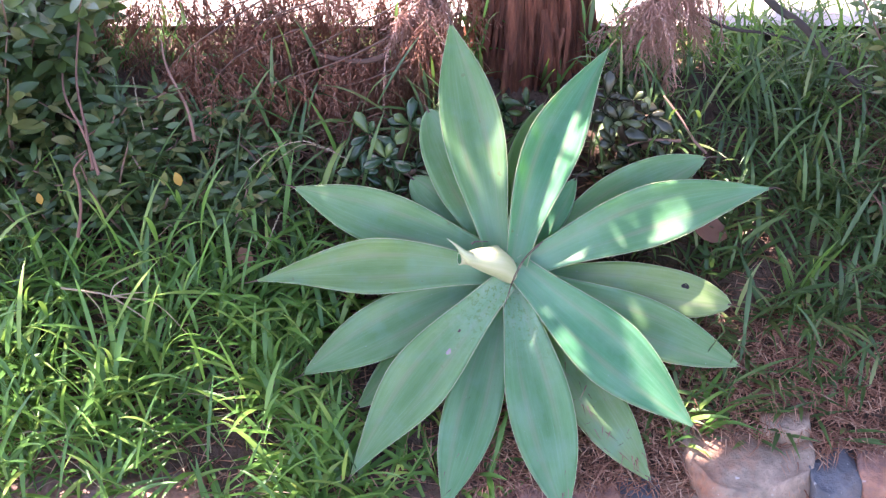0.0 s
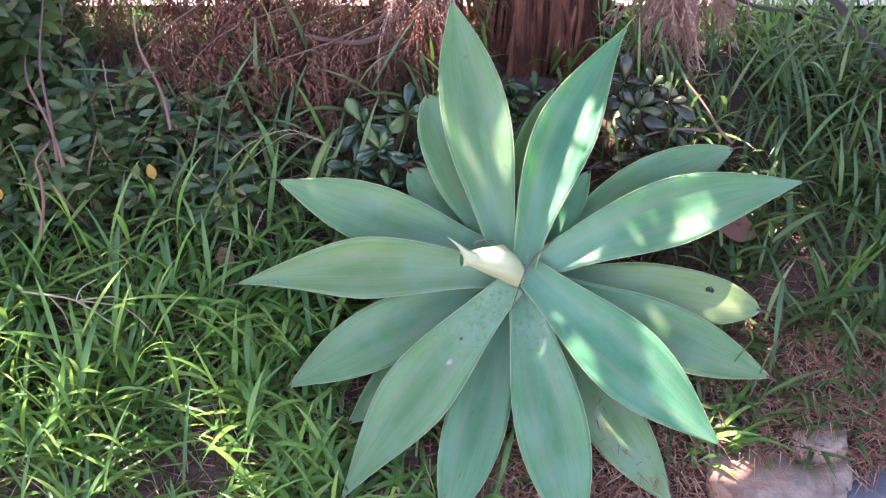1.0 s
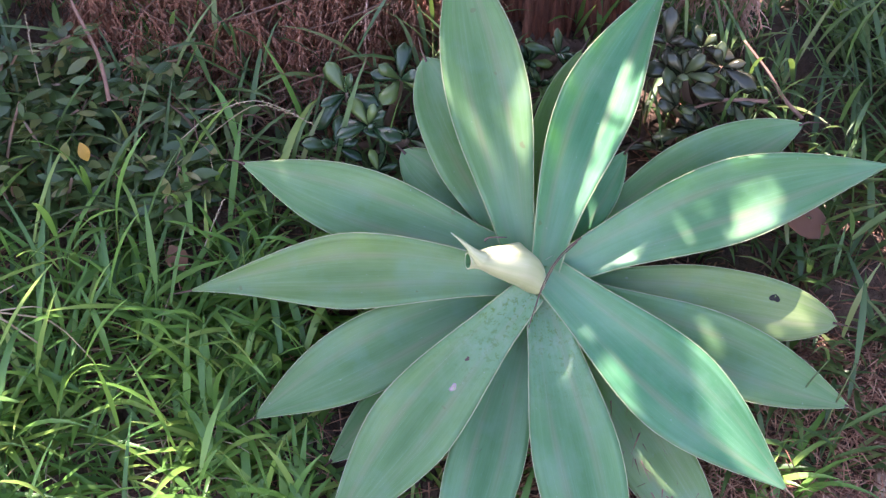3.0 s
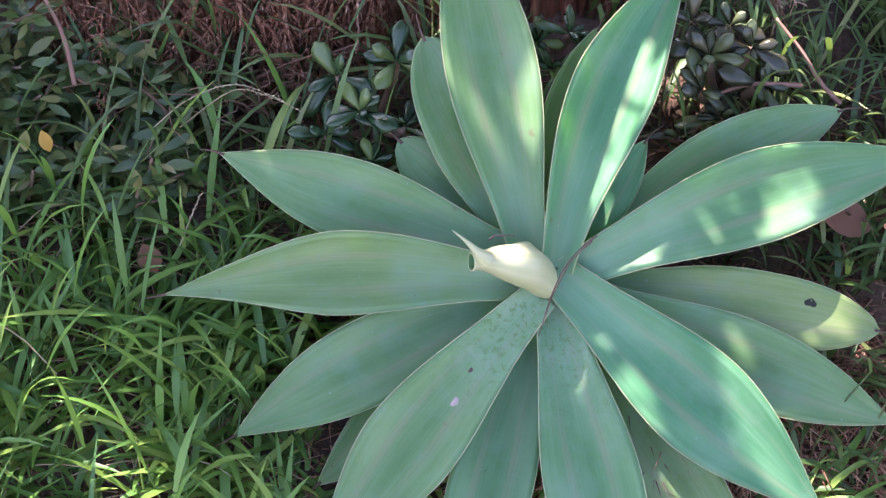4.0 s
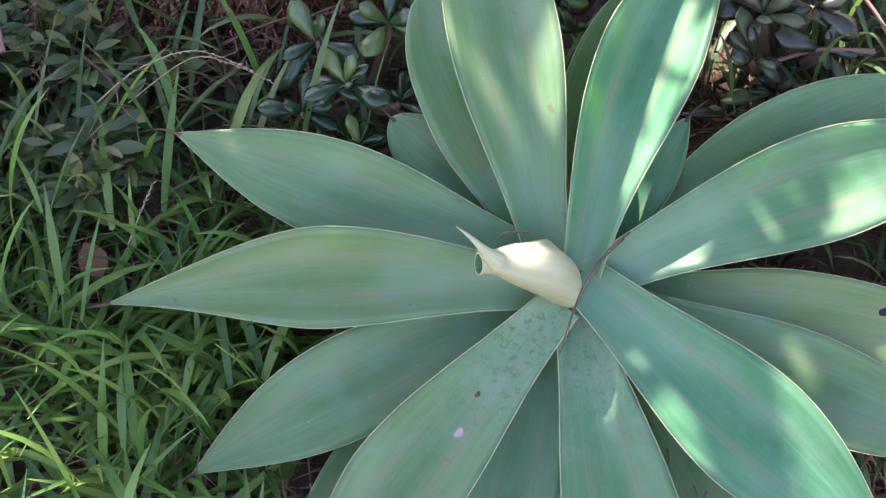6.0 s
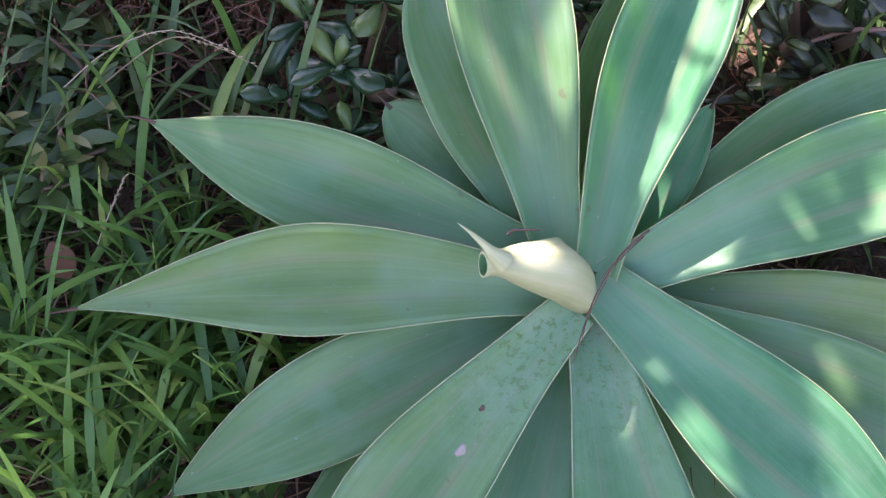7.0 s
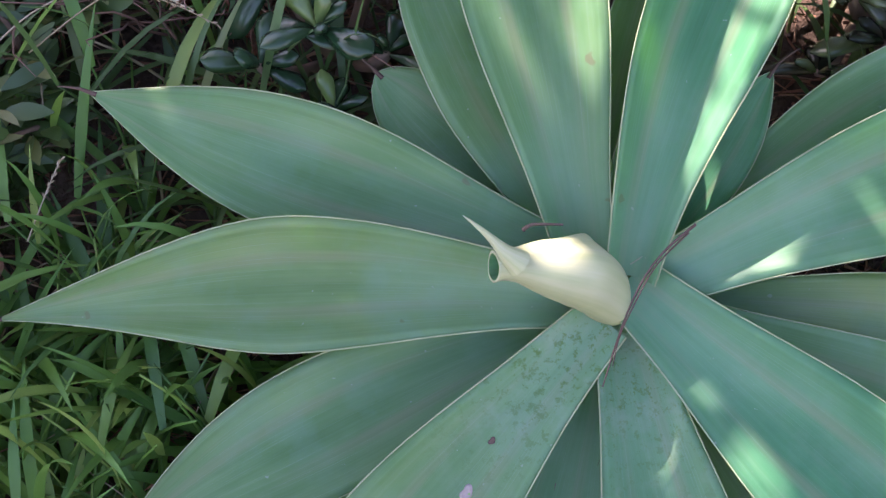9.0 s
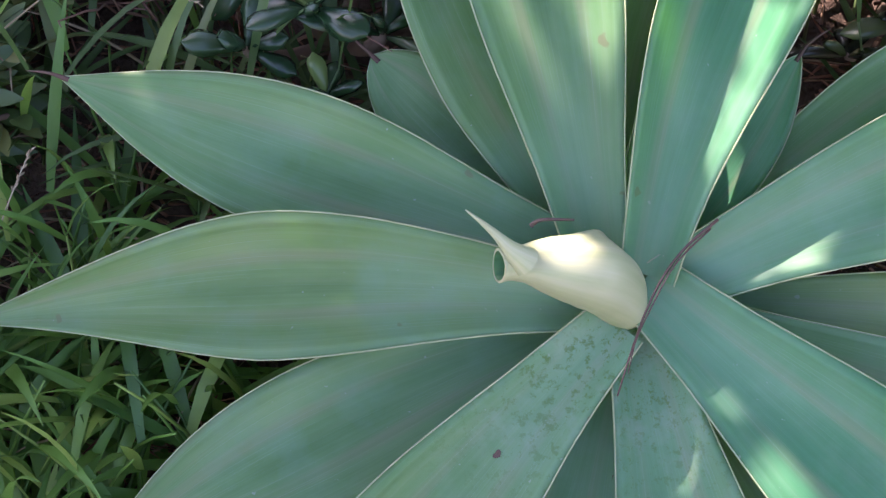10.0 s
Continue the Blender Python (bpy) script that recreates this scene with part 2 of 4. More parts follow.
DEAD_WOOD = plain_leaf("dead_wood", (0.10, 0.05, 0.038), (0.15, 0.08, 0.06), 0.9, 0, (0.15, 0.08, 0.06))
BRANCH = plain_leaf("branch_bark", (0.045, 0.032, 0.028), (0.07, 0.05, 0.042), 0.9, 0, (0.07, 0.05, 0.042))
ROCK_A = rock_material("brown_rock", (0.32, 0.135, 0.080), (0.27, 0.195, 0.150), (0.40, 0.265, 0.20))
ROCK_B = rock_material("blue_grey_rock", (0.07, 0.07, 0.085), (0.11, 0.11, 0.13), (0.17, 0.13, 0.12))
ROCK_C = rock_material("red_rock", (0.17, 0.12, 0.125), (0.36, 0.16, 0.105), (0.40, 0.22, 0.16))
CROWN = plain_leaf("conifer_spray", (0.020, 0.055, 0.022), (0.045, 0.095, 0.035), 0.6, 0.1, (0.10, 0.07, 0.04))
LAWN = plain_leaf("lawn_blade", (0.07, 0.15, 0.035), (0.12, 0.22, 0.05), 0.5, 0.4, (0.2, 0.26, 0.08))
k = Mat("pale_paving", 0.9)
k.base(k.ramp(k.noise(k.coords(), 5.0, 6), (0.3, (0.36, 0.27, 0.25)), (0.7, (0.58, 0.50, 0.48))))
k.bump(k.noise(k.coords(), 80.0), 0.3, 0.01)
PAVING = k.m
k = Mat("garden_path", 0.95)
k.base(k.ramp(k.noise(k.coords(), 9.0, 6), (0.3, (0.12, 0.10, 0.085)), (0.7, (0.2, 0.17, 0.145))))
k.bump(k.noise(k.coords(), 90.0), 0.5, 0.01)
PATHWAY = k.m

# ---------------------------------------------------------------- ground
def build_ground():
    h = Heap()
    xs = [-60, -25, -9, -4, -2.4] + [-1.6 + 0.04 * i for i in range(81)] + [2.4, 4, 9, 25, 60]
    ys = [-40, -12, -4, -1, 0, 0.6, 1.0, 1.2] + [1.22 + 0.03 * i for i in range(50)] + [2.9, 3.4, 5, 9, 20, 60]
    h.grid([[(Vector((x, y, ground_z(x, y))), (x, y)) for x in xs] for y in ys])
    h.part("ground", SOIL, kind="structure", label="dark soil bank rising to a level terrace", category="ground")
    p = Heap()
    p.grid([[(Vector((x, y, -0.085)), (x, y)) for x in (-40, -3, 0, 3, 40)] for y in (-30, -3, 0.5, 1.16)])
    p.part("pavement", PATHWAY, kind="structure", label="level grey garden path before the stone edging", category="path")
    q = Heap()
    q.grid([[(Vector((x, y, 0.468 + 0.002 * noise.noise((x * 2, y * 2, 0)))), (x, y)) for x in (-30, -6, -2, 0, 1, 2, 4, 9, 30)] for y in (2.125, 2.5, 3.2, 4, 7, 14, 40)])
    q.part("road", PAVING, kind="structure", label="sunlit pale paving on the terrace behind the tree", category="paving")


build_ground()

# ---------------------------------------------------------------- agave
PROFILE = ((0, 0.37), (0.07, 0.44), (0.17, 0.56), (0.27, 0.72), (0.38, 0.89), (0.47, 0.98), (0.55, 1.0), (0.64, 0.95), (0.73, 0.82), (0.83, 0.57), (0.91, 0.31), (0.97, 0.11), (1.0, 0.012))


def width_at(s, blunt):
    a = float(np.interp(s, [p[0] for p in PROFILE], [p[1] for p in PROFILE]))
    b = float(np.interp(s, [p[0] for p in PROFILE], [p[1] for p in PROFILE[:7]] + [1.0, 0.98, 0.88, 0.66, 0.36, 0.05]))
    c = float(np.interp(s, [p[0] for p in PROFILE], [p[1] for p in PROFILE[:7]] + [0.86, 0.64, 0.38, 0.19, 0.06, 0.008]))
    return a + (b - a) * blunt if blunt >= 0 else a + (a - c) * blunt


def smooth_width(s, blunt):
    return sum(width_at(min(max(s + d, 0), 1), blunt) for d in (-0.03, -0.015, 0, 0.015, 0.03)) / 5 if 0.04 < s < 0.965 else width_at(s, blunt)


def agave_leaf(root, base, mid, tip, half, rise, channel=0.25, twist=0.0, blunt=0.0, ripple=0.0, age=0.0, marks=(), lichen=0):
    """One leaf: base and tip on the fan, mid as the bow of its middle line, half its half width, rise the nearness of base, middle and tip."""
    n, m = 34, 11
    b, t = Vector(base), Vector(tip)
    c = (b + t) / 2 + Vector(mid)
    w0, w1, w2 = rise
    line = []
    for i in range(n):
        s = i / (n - 1)
        q = b * (2 * (s - 0.5) * (s - 1)) + c * (4 * s * (1 - s)) + t * (2 * s * (s - 0.5))
        w = w0 * 2 * (s - 0.5) * (s - 1) + w1 * 4 * s * (1 - s) + w2 * 2 * s * (s - 0.5)
        line.append(fan(q.x, q.y, w))
    top, low, rim = [], [], [[], []]
    seed = rnd.random() * 50
    for i, p in enumerate(line):
        s = i / (n - 1)
        tan = (line[min(i + 1, n - 1)] - line[max(i - 1, 0)]).normalized()
        side = tan.cross(-AHEAD).normalized()
        a = radians(twist) * (0.3 + 0.7 * s)
        nor = side.cross(tan).normalized()
        side, nor = side * math.cos(a) + nor * math.sin(a), nor * math.cos(a) - side * math.sin(a)
        hw = half / 1000 * smooth_width(s, blunt)
        deep = channel * (1 - 0.45 * s)
        thick = (0.011 * (1 - s) ** 1.3 + 0.0022) * (1 if s < 0.97 else 0.4)
        r1, r2 = [], []
        for j in range(m):
            x = -1 + 2 * j / (m - 1)
            wave = ripple * 0.006 * noise.noise((s * 5 + seed, x * 1.5, 0)) * abs(x)
            up = deep * hw * (x * x) + wave
            out = x * hw * (1 - 0.12 * channel * x * x)
            pt = p + side * out + nor * up
            r1.append((pt, (j / (m - 1), s)))
            r2.append((pt - nor * thick * (1 - 0.93 * abs(x) ** 2.5), (j / (m - 1), s)))
        top.append(r1)
        low.append(r2)
        for e, r in ((0, r1[0][0]), (1, r1[-1][0])):
            rim[e].append(r - nor * 0.0004)
    h = Heap()
    h.grid([a + z[::-1] for a, z in zip(top, low)], closed=True)
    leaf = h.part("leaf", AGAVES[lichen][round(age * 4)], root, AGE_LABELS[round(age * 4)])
    for s, x, size, material, label in marks:
        a = top[round(s * (n - 1))]
        p, q = a[round((x + 1) / 2 * (m - 1))][0], top[round(s * (n - 1)) + 1][round((x + 1) / 2 * (m - 1))][0]
        d = (q - p).normalized()
        c = d.cross(-AHEAD).normalized()
        up = c.cross(d).normalized()
        sc = Heap()
        rows = []
        for f, z in ((1.0, -0.0008), (0.8, 0.0011), (0.45, 0.0004), (0.02, 0.0002)):
            rows.append([(p + (d * math.cos(t) * 1.25 + c * math.sin(t) * (0.8 + 0.25 * math.sin(3 * t))) * size * f + up * z, (f, t)) for t in [0.5236 * i for i in range(12)]])
        sc.grid(rows, closed=True)
        sc.part("scar", material, leaf, label)
    mg = Heap()
    for line_e in rim:
        mg.tube(line_e, [0.0007 * (1 - 0.4 * i / n) for i in range(n)], 5)
    mg.part("margin", MARGIN, leaf, "pale thin leaf margin")
    sp = Heap()
    d = (line[-1] - line[-3]).normalized()
    e = line[-1]
    bend = Vector((rnd.uniform(-1, 1), rnd.uniform(-1, 1), rnd.uniform(-1, 0.6))) * 0.004
    sp.tube([e - d * 0.006, e + d * 0.007, e + d * 0.018 + bend, e + d * 0.030 + bend * 2.5], [0.0020, 0.0013, 0.0009, 0.0003], 5)
    sp.part("tip_spine", SPINE, leaf, "dry brown leaf tip")
    return leaf


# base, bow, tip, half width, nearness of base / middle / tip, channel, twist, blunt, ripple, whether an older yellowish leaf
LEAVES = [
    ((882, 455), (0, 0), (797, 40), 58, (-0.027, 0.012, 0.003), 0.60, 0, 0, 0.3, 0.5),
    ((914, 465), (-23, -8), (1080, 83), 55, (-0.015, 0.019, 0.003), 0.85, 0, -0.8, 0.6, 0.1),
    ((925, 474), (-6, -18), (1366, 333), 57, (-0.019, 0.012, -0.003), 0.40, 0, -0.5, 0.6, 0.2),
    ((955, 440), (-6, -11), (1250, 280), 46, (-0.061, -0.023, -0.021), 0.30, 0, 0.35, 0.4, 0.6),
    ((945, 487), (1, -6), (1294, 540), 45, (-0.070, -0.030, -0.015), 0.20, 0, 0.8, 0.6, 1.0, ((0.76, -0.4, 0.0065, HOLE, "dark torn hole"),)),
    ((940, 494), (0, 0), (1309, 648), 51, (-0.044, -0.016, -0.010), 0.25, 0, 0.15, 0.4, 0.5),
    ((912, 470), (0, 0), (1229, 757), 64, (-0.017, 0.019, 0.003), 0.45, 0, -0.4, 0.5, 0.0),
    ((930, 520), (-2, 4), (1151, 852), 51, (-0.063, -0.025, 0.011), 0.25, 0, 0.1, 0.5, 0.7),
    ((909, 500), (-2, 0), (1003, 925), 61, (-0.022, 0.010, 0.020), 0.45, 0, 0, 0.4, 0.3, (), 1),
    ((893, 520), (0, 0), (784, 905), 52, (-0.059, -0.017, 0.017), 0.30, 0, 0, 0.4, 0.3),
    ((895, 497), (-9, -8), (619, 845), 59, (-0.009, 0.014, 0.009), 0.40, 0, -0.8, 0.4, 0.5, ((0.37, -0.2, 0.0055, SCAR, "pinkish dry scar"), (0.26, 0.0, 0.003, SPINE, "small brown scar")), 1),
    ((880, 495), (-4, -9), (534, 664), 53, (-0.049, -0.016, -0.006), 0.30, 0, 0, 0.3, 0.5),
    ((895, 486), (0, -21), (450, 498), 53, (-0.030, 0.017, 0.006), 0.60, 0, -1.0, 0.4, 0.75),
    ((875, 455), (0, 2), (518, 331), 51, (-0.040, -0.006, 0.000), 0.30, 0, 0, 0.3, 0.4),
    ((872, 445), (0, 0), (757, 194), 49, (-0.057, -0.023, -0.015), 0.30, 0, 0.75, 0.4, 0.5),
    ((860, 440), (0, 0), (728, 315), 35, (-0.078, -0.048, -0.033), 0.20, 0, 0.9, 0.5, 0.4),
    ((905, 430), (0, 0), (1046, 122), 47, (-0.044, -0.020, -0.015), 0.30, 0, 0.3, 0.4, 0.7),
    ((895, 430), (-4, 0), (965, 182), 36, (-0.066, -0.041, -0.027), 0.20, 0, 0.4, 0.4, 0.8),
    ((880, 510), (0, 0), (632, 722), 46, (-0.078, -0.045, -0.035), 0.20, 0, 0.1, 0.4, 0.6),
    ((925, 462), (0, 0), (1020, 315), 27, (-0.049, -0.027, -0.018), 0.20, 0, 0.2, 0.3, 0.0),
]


def rolled_bud(root):
    """The youngest leaf, still rolled into a spindle with an open mouth, an overlapping edge and a spike."""
    n, rings = 40, 34
    axis = curve([fan(901, 488, -0.02), fan(893, 477, 0.004), fan(877, 466, 0.026), fan(857, 461, 0.042), fan(834, 458, 0.054), fan(813, 459, 0.062)], rings)
    radius = np.interp([i / (rings - 1) for i in range(rings)], [0, 0.12, 0.28, 0.42, 0.56, 0.7, 0.82, 0.92, 1], [0.015, 0.0190, 0.0225, 0.0245, 0.0222, 0.0180, 0.0128, 0.0098, 0.0110])
    rows, inner = [], []
    for i, p in enumerate(axis):
        f = i / (rings - 1)
        t = (axis[min(i + 1, rings - 1)] - axis[max(i - 1, 0)]).normalized()
        s = t.cross(UPWARD).normalized()
        q = s.cross(t)
        row, row2 = [], []
        for j in range(n):
            a = 6.2832 * j / n
            seam = (a - 0.6 - 2.6 * f) % 6.2832
            wrap = 1 + 0.10 * (seam / 6.2832) ** 3 + 0.05 * math.cos(3 * a + 2.2 * f)
            wrap += 0.17 * math.exp(-((f - 0.42) / 0.10) ** 2) * max(0, math.cos(a - 1.45)) ** 9
            wrap += 0.10 * max(0, math.cos(a - 2.3 - 0.9 * f)) ** 10 * math.sin(3.14 * f) + 0.03 * noise.noise((f * 4, math.cos(a) * 1.6, math.sin(a) * 1.6))
            d = s * math.cos(a) + q * math.sin(a)
            row.append((p + d * radius[i] * wrap, (j / n, f)))
            row2.append((p + d * radius[i] * wrap * 0.84, (j / n, f)))
        rows.append(row)
        inner.append(row2)
    h = Heap()
    h.grid(rows + inner[-1:], closed=True)
    bud = h.part("bud", BUD, root, "pale cream-green rolled central leaf")
    m = Heap()
    m.grid(inner[::-1][:16], closed=True)
    m.part("mouth", AGAVES[0][0], bud, "blue-green inside of the rolled leaf")
    k = Heap()
    k.tube(curve([fan(831, 456, 0.066), fan(822, 449, 0.072), fan(814, 441, 0.074), fan(804, 432, 0.075), fan(791, 422, 0.076)], 12), [0.0105, 0.0092, 0.0075, 0.006, 0.0048, 0.0039, 0.0032, 0.0026, 0.002, 0.0014, 0.0009, 0.0003], 10)
    k.part("spike", BUD, bud, "pale pointed bud tip")


def build_agave():
    centre = fan(903, 484, -0.05)
    foot = Vector((centre.x, centre.y + 0.02, ground_z(centre.x, centre.y)))
    root = thing("agave_plant", foot, "large blue-green agave rosette with smooth pointed leaves on the bank", "agave")
    stem = Heap()
    stem.tube(curve([foot - Vector((0, 0, 0.03)), foot.lerp(centre, 0.5), centre, fan(903, 486, -0.02)], 9), [0.045, 0.044, 0.042, 0.04, 0.036, 0.032, 0.026, 0.018, 0.008], 14)
    stem.part("stem", AGAVES[0][1], root, "thick pale stem hidden under the leaves")
    for row in LEAVES:
        agave_leaf(root, *row)
    rolled_bud(root)
    settle(root)


build_agave()

# ---------------------------------------------------------------- tree
TREE = on_ground(943, 140) + Vector((0, 0.10, 0))


def build_tree():
    root = thing("conifer_tree", TREE, "conifer with a stout fibrous red-brown trunk behind the agave", "tree")
    rows = []
    nz, na = 110, 190
    for i in range(nz):
        z = -0.08 + 3.6 * (i / (nz - 1)) ** 1.6
        r = 0.066 + 0.045 * math.exp(-max(z, 0) * 7) - 0.004 * z
        row = []
        for j in range(na):
            a = 6.2832 * j / na
            rib = abs(noise.noise((math.cos(a) * 5, math.sin(a) * 5, z * 0.9))) * 0.050 + noise.noise((math.cos(a) * 17, math.sin(a) * 17, z * 2.2)) * 0.016 + abs(noise.noise((math.cos(a) * 11, math.sin(a) * 11, z * 1.4 + 7))) * 0.022
            rr = r + rib
            row.append((TREE + Vector((math.cos(a) * rr, math.sin(a) * rr, z)), (j / na, z)))
        rows.append(row)
    h = Heap()
    h.grid(rows, closed=True)
    trunk = h.part("trunk", BARK, root, "furrowed red-brown trunk")
    for i in range(120):
        a = -1.57 + rnd.uniform(-1.5, 1.5)
        z = rnd.uniform(-0.02, 0.5)
        s = Heap()
        ln = rnd.uniform(0.08, 0.26)
        r = 0.074 + 0.045 * math.exp(-max(z, 0) * 7)
        wd = rnd.uniform(0.003, 0.009)
        rows = []
        for q in range(6):
            f = q / 5
            aa = a + 0.05 * math.sin(f * 3 + i)
            rr = r + 0.016 + 0.006 * math.sin(f * 5 + i) - 0.05 * f * ln
            c = TREE + Vector((math.cos(aa) * rr, math.sin(aa) * rr, z + ln * f))
            sd = Vector((-math.sin(aa), math.cos(aa), 0)) * wd * (0.3 + math.sin(3.1 * (0.1 + 0.8 * f)))
            out = Vector((math.cos(aa), math.sin(aa), 0)) * 0.004
            rows.append([(c - sd - out, (0, f)), (c + out * 0.5, (0.5, f)), (c + sd - out, (1, f))])
        s.grid(rows)
        s.part("bark_strip", BARK, trunk)
    return root


def spray(h, start, way, length, spread, r):
    """A drooping conifer spray: a stem with fine side strands that hang and fork."""
    side = way.cross(Vector((r.uniform(-1, 1), r.uniform(-1, 1), r.uniform(-1, 1)))).normalized()
    n = max(4, int(length / 0.011))
    p = start.copy()
    d = way.normalized()
    for i in range(n):
        d = (d + Vector((r.uniform(-1, 1), r.uniform(-1, 1), r.uniform(-1, 0.1))) * 0.12).normalized()
        q = p + d * length / n
        blade(h, p, q + d * 0.002, 0.0016)
        for sgn in (-1, 1):
            e = (d * 0.7 + side * sgn * r.uniform(0.3, 1.0) + Vector((r.uniform(-1, 1), r.uniform(-1, 1), r.uniform(-1, 1))) * 0.4).normalized()
            ln = spread * (1.15 - 0.75 * i / n) * r.uniform(0.5, 1.3)
            a = q
            for j in range(4):
                e = (e + Vector((r.uniform(-0.2, 0.2), r.uniform(-0.2, 0.2), -0.28))).normalized()
                b = a + e * ln / 4
                blade(h, a, b + e * 0.001, 0.0017 - 0.0003 * j)
                f = (e + side * r.uniform(-0.9, 0.9) + Vector((0, 0, r.uniform(-0.6, 0.2)))).normalized()
                blade(h, b, b + f * ln * 0.3, 0.0012)
                a = b
        p = q


def blade(h, a, b, w):
    """A thin three-sided sliver from a to b."""
    t = (b - a)
    s = t.cross(Vector((0.2, 0.5, 0.8)))
    if s.length < 1e-9:
        return
    s = s.normalized() * w
    q = t.normalized().cross(s)
    i = len(h.v)
    h.v += [a + s, a - s * 0.5 + q * 0.87, a - s * 0.5 - q * 0.87, b]
    h.uv += [(0, 0), (0.5, 0), (1, 0), (0.5, 1)]
    h.f += [(i, i + 1, i + 3), (i + 1, i + 2, i + 3), (i + 2, i, i + 3)]


build_tree()

# sun gaps in the crown, each by a place on the plants that the sun reaches, with its half width in metres
GAPS = [
    (662, 436, 0.017, 0.0090), (644, 438, 0.017, 0.0080), (682, 438, 0.016, 0.0080), (816, 290, 0.022, 0.0088), (808, 266, 0.022, 0.0068), (826, 316, 0.020, 0.0068), (918, 292, 0.030, 0.0088), (910, 335, 0.026, 0.0082), (934, 248, 0.028, 0.0068), (1005, 232, 0.03, 0.0088), (1018, 210, 0.025, 0.0082), (988, 300, 0.032, 0.0082), (560, 346, 0.0, 0.0095), (600, 632, -0.01, 0.0068), (1024, 634, 0.033, 0.0068),
    (850, 448, 0.054, 0.0080), (870, 452, 0.048, 0.0090), (1205, 362, 0.01, 0.0082), (1085, 365, 0.02, 0.0075),
    (748, 335, -0.075, 0.0034), (800, 395, -0.06, 0.0034), (1045, 150, 0.0, 0.0041), (1010, 330, 0.02, 0.0054),
    (1066, 372, 0.02, 0.0048), (1088, 384, 0.02, 0.0054), (1162, 348, 0.02, 0.0054), (1190, 342, 0.02, 0.0041), (1000, 428, 0.01, 0.0048), (1098, 358, 0.02, 0.0041), (1225, 350, 0.01, 0.0054), (1020, 225, 0.02, 0.0054), (1035, 190, 0.01, 0.0048),
    (880, 240, 0.01, 0.0041), (870, 225, 0.01, 0.0034), (1240, 495, -0.04, 0.0068), (950, 655, 0.02, 0.0041), (945, 640, 0.02, 0.0041),
    (884, 270, 0.02, 0.0088), (887, 295, 0.02, 0.0082), (1005, 255, 0.03, 0.0122), (992, 300, 0.03, 0.0136), (970, 350, 0.03, 0.0122), (950, 400, 0.03, 0.0088),
    (1150, 390, 0.02, 0.0109), (1170, 380, 0.02, 0.0068), (1192, 376, 0.02, 0.0068), (1098, 432, 0.02, 0.0048), (1052, 395, 0.03, 0.0061), (1018, 408, 0.03, 0.0054), (1128, 350, 0.03, 0.0068), (975, 455, 0.02, 0.0048),
    (1215, 512, -0.03, 0.0136), (1250, 530, -0.03, 0.0122), (1125, 548, -0.01, 0.0109), (1165, 556, -0.01, 0.0109), (1195, 566, -0.01, 0.0061), (977, 562, 0.023, 0.0075), (1012, 608, 0.030, 0.0085), (996, 584, 0.027, 0.0080),
    (1000, 690, 0.04, 0.0082), (1004, 740, 0.035, 0.0095), (856, 456, 0.056, 0.0100), (908, 300, 0.015, 0.0122), (1230, 775, -0.03, 0.0350),
    (1065, 310, -0.04, 0.0054), (1120, 240, -0.06, 0.0054), (1090, 280, -0.048, 0.0041), (765, 342, -0.07, 0.0048), (785, 365, -0.07, 0.0034), (770, 210, -0.02, 0.0054), (1180, 40, -0.04, 0.0900), (1150, 100, -0.04, 0.0500), (1215, 60, -0.04, 0.0500), (735, 50, -0.08, 0.0400), (770, 90, -0.08, 0.0300), (985, 60, -0.12, 0.0300),
]


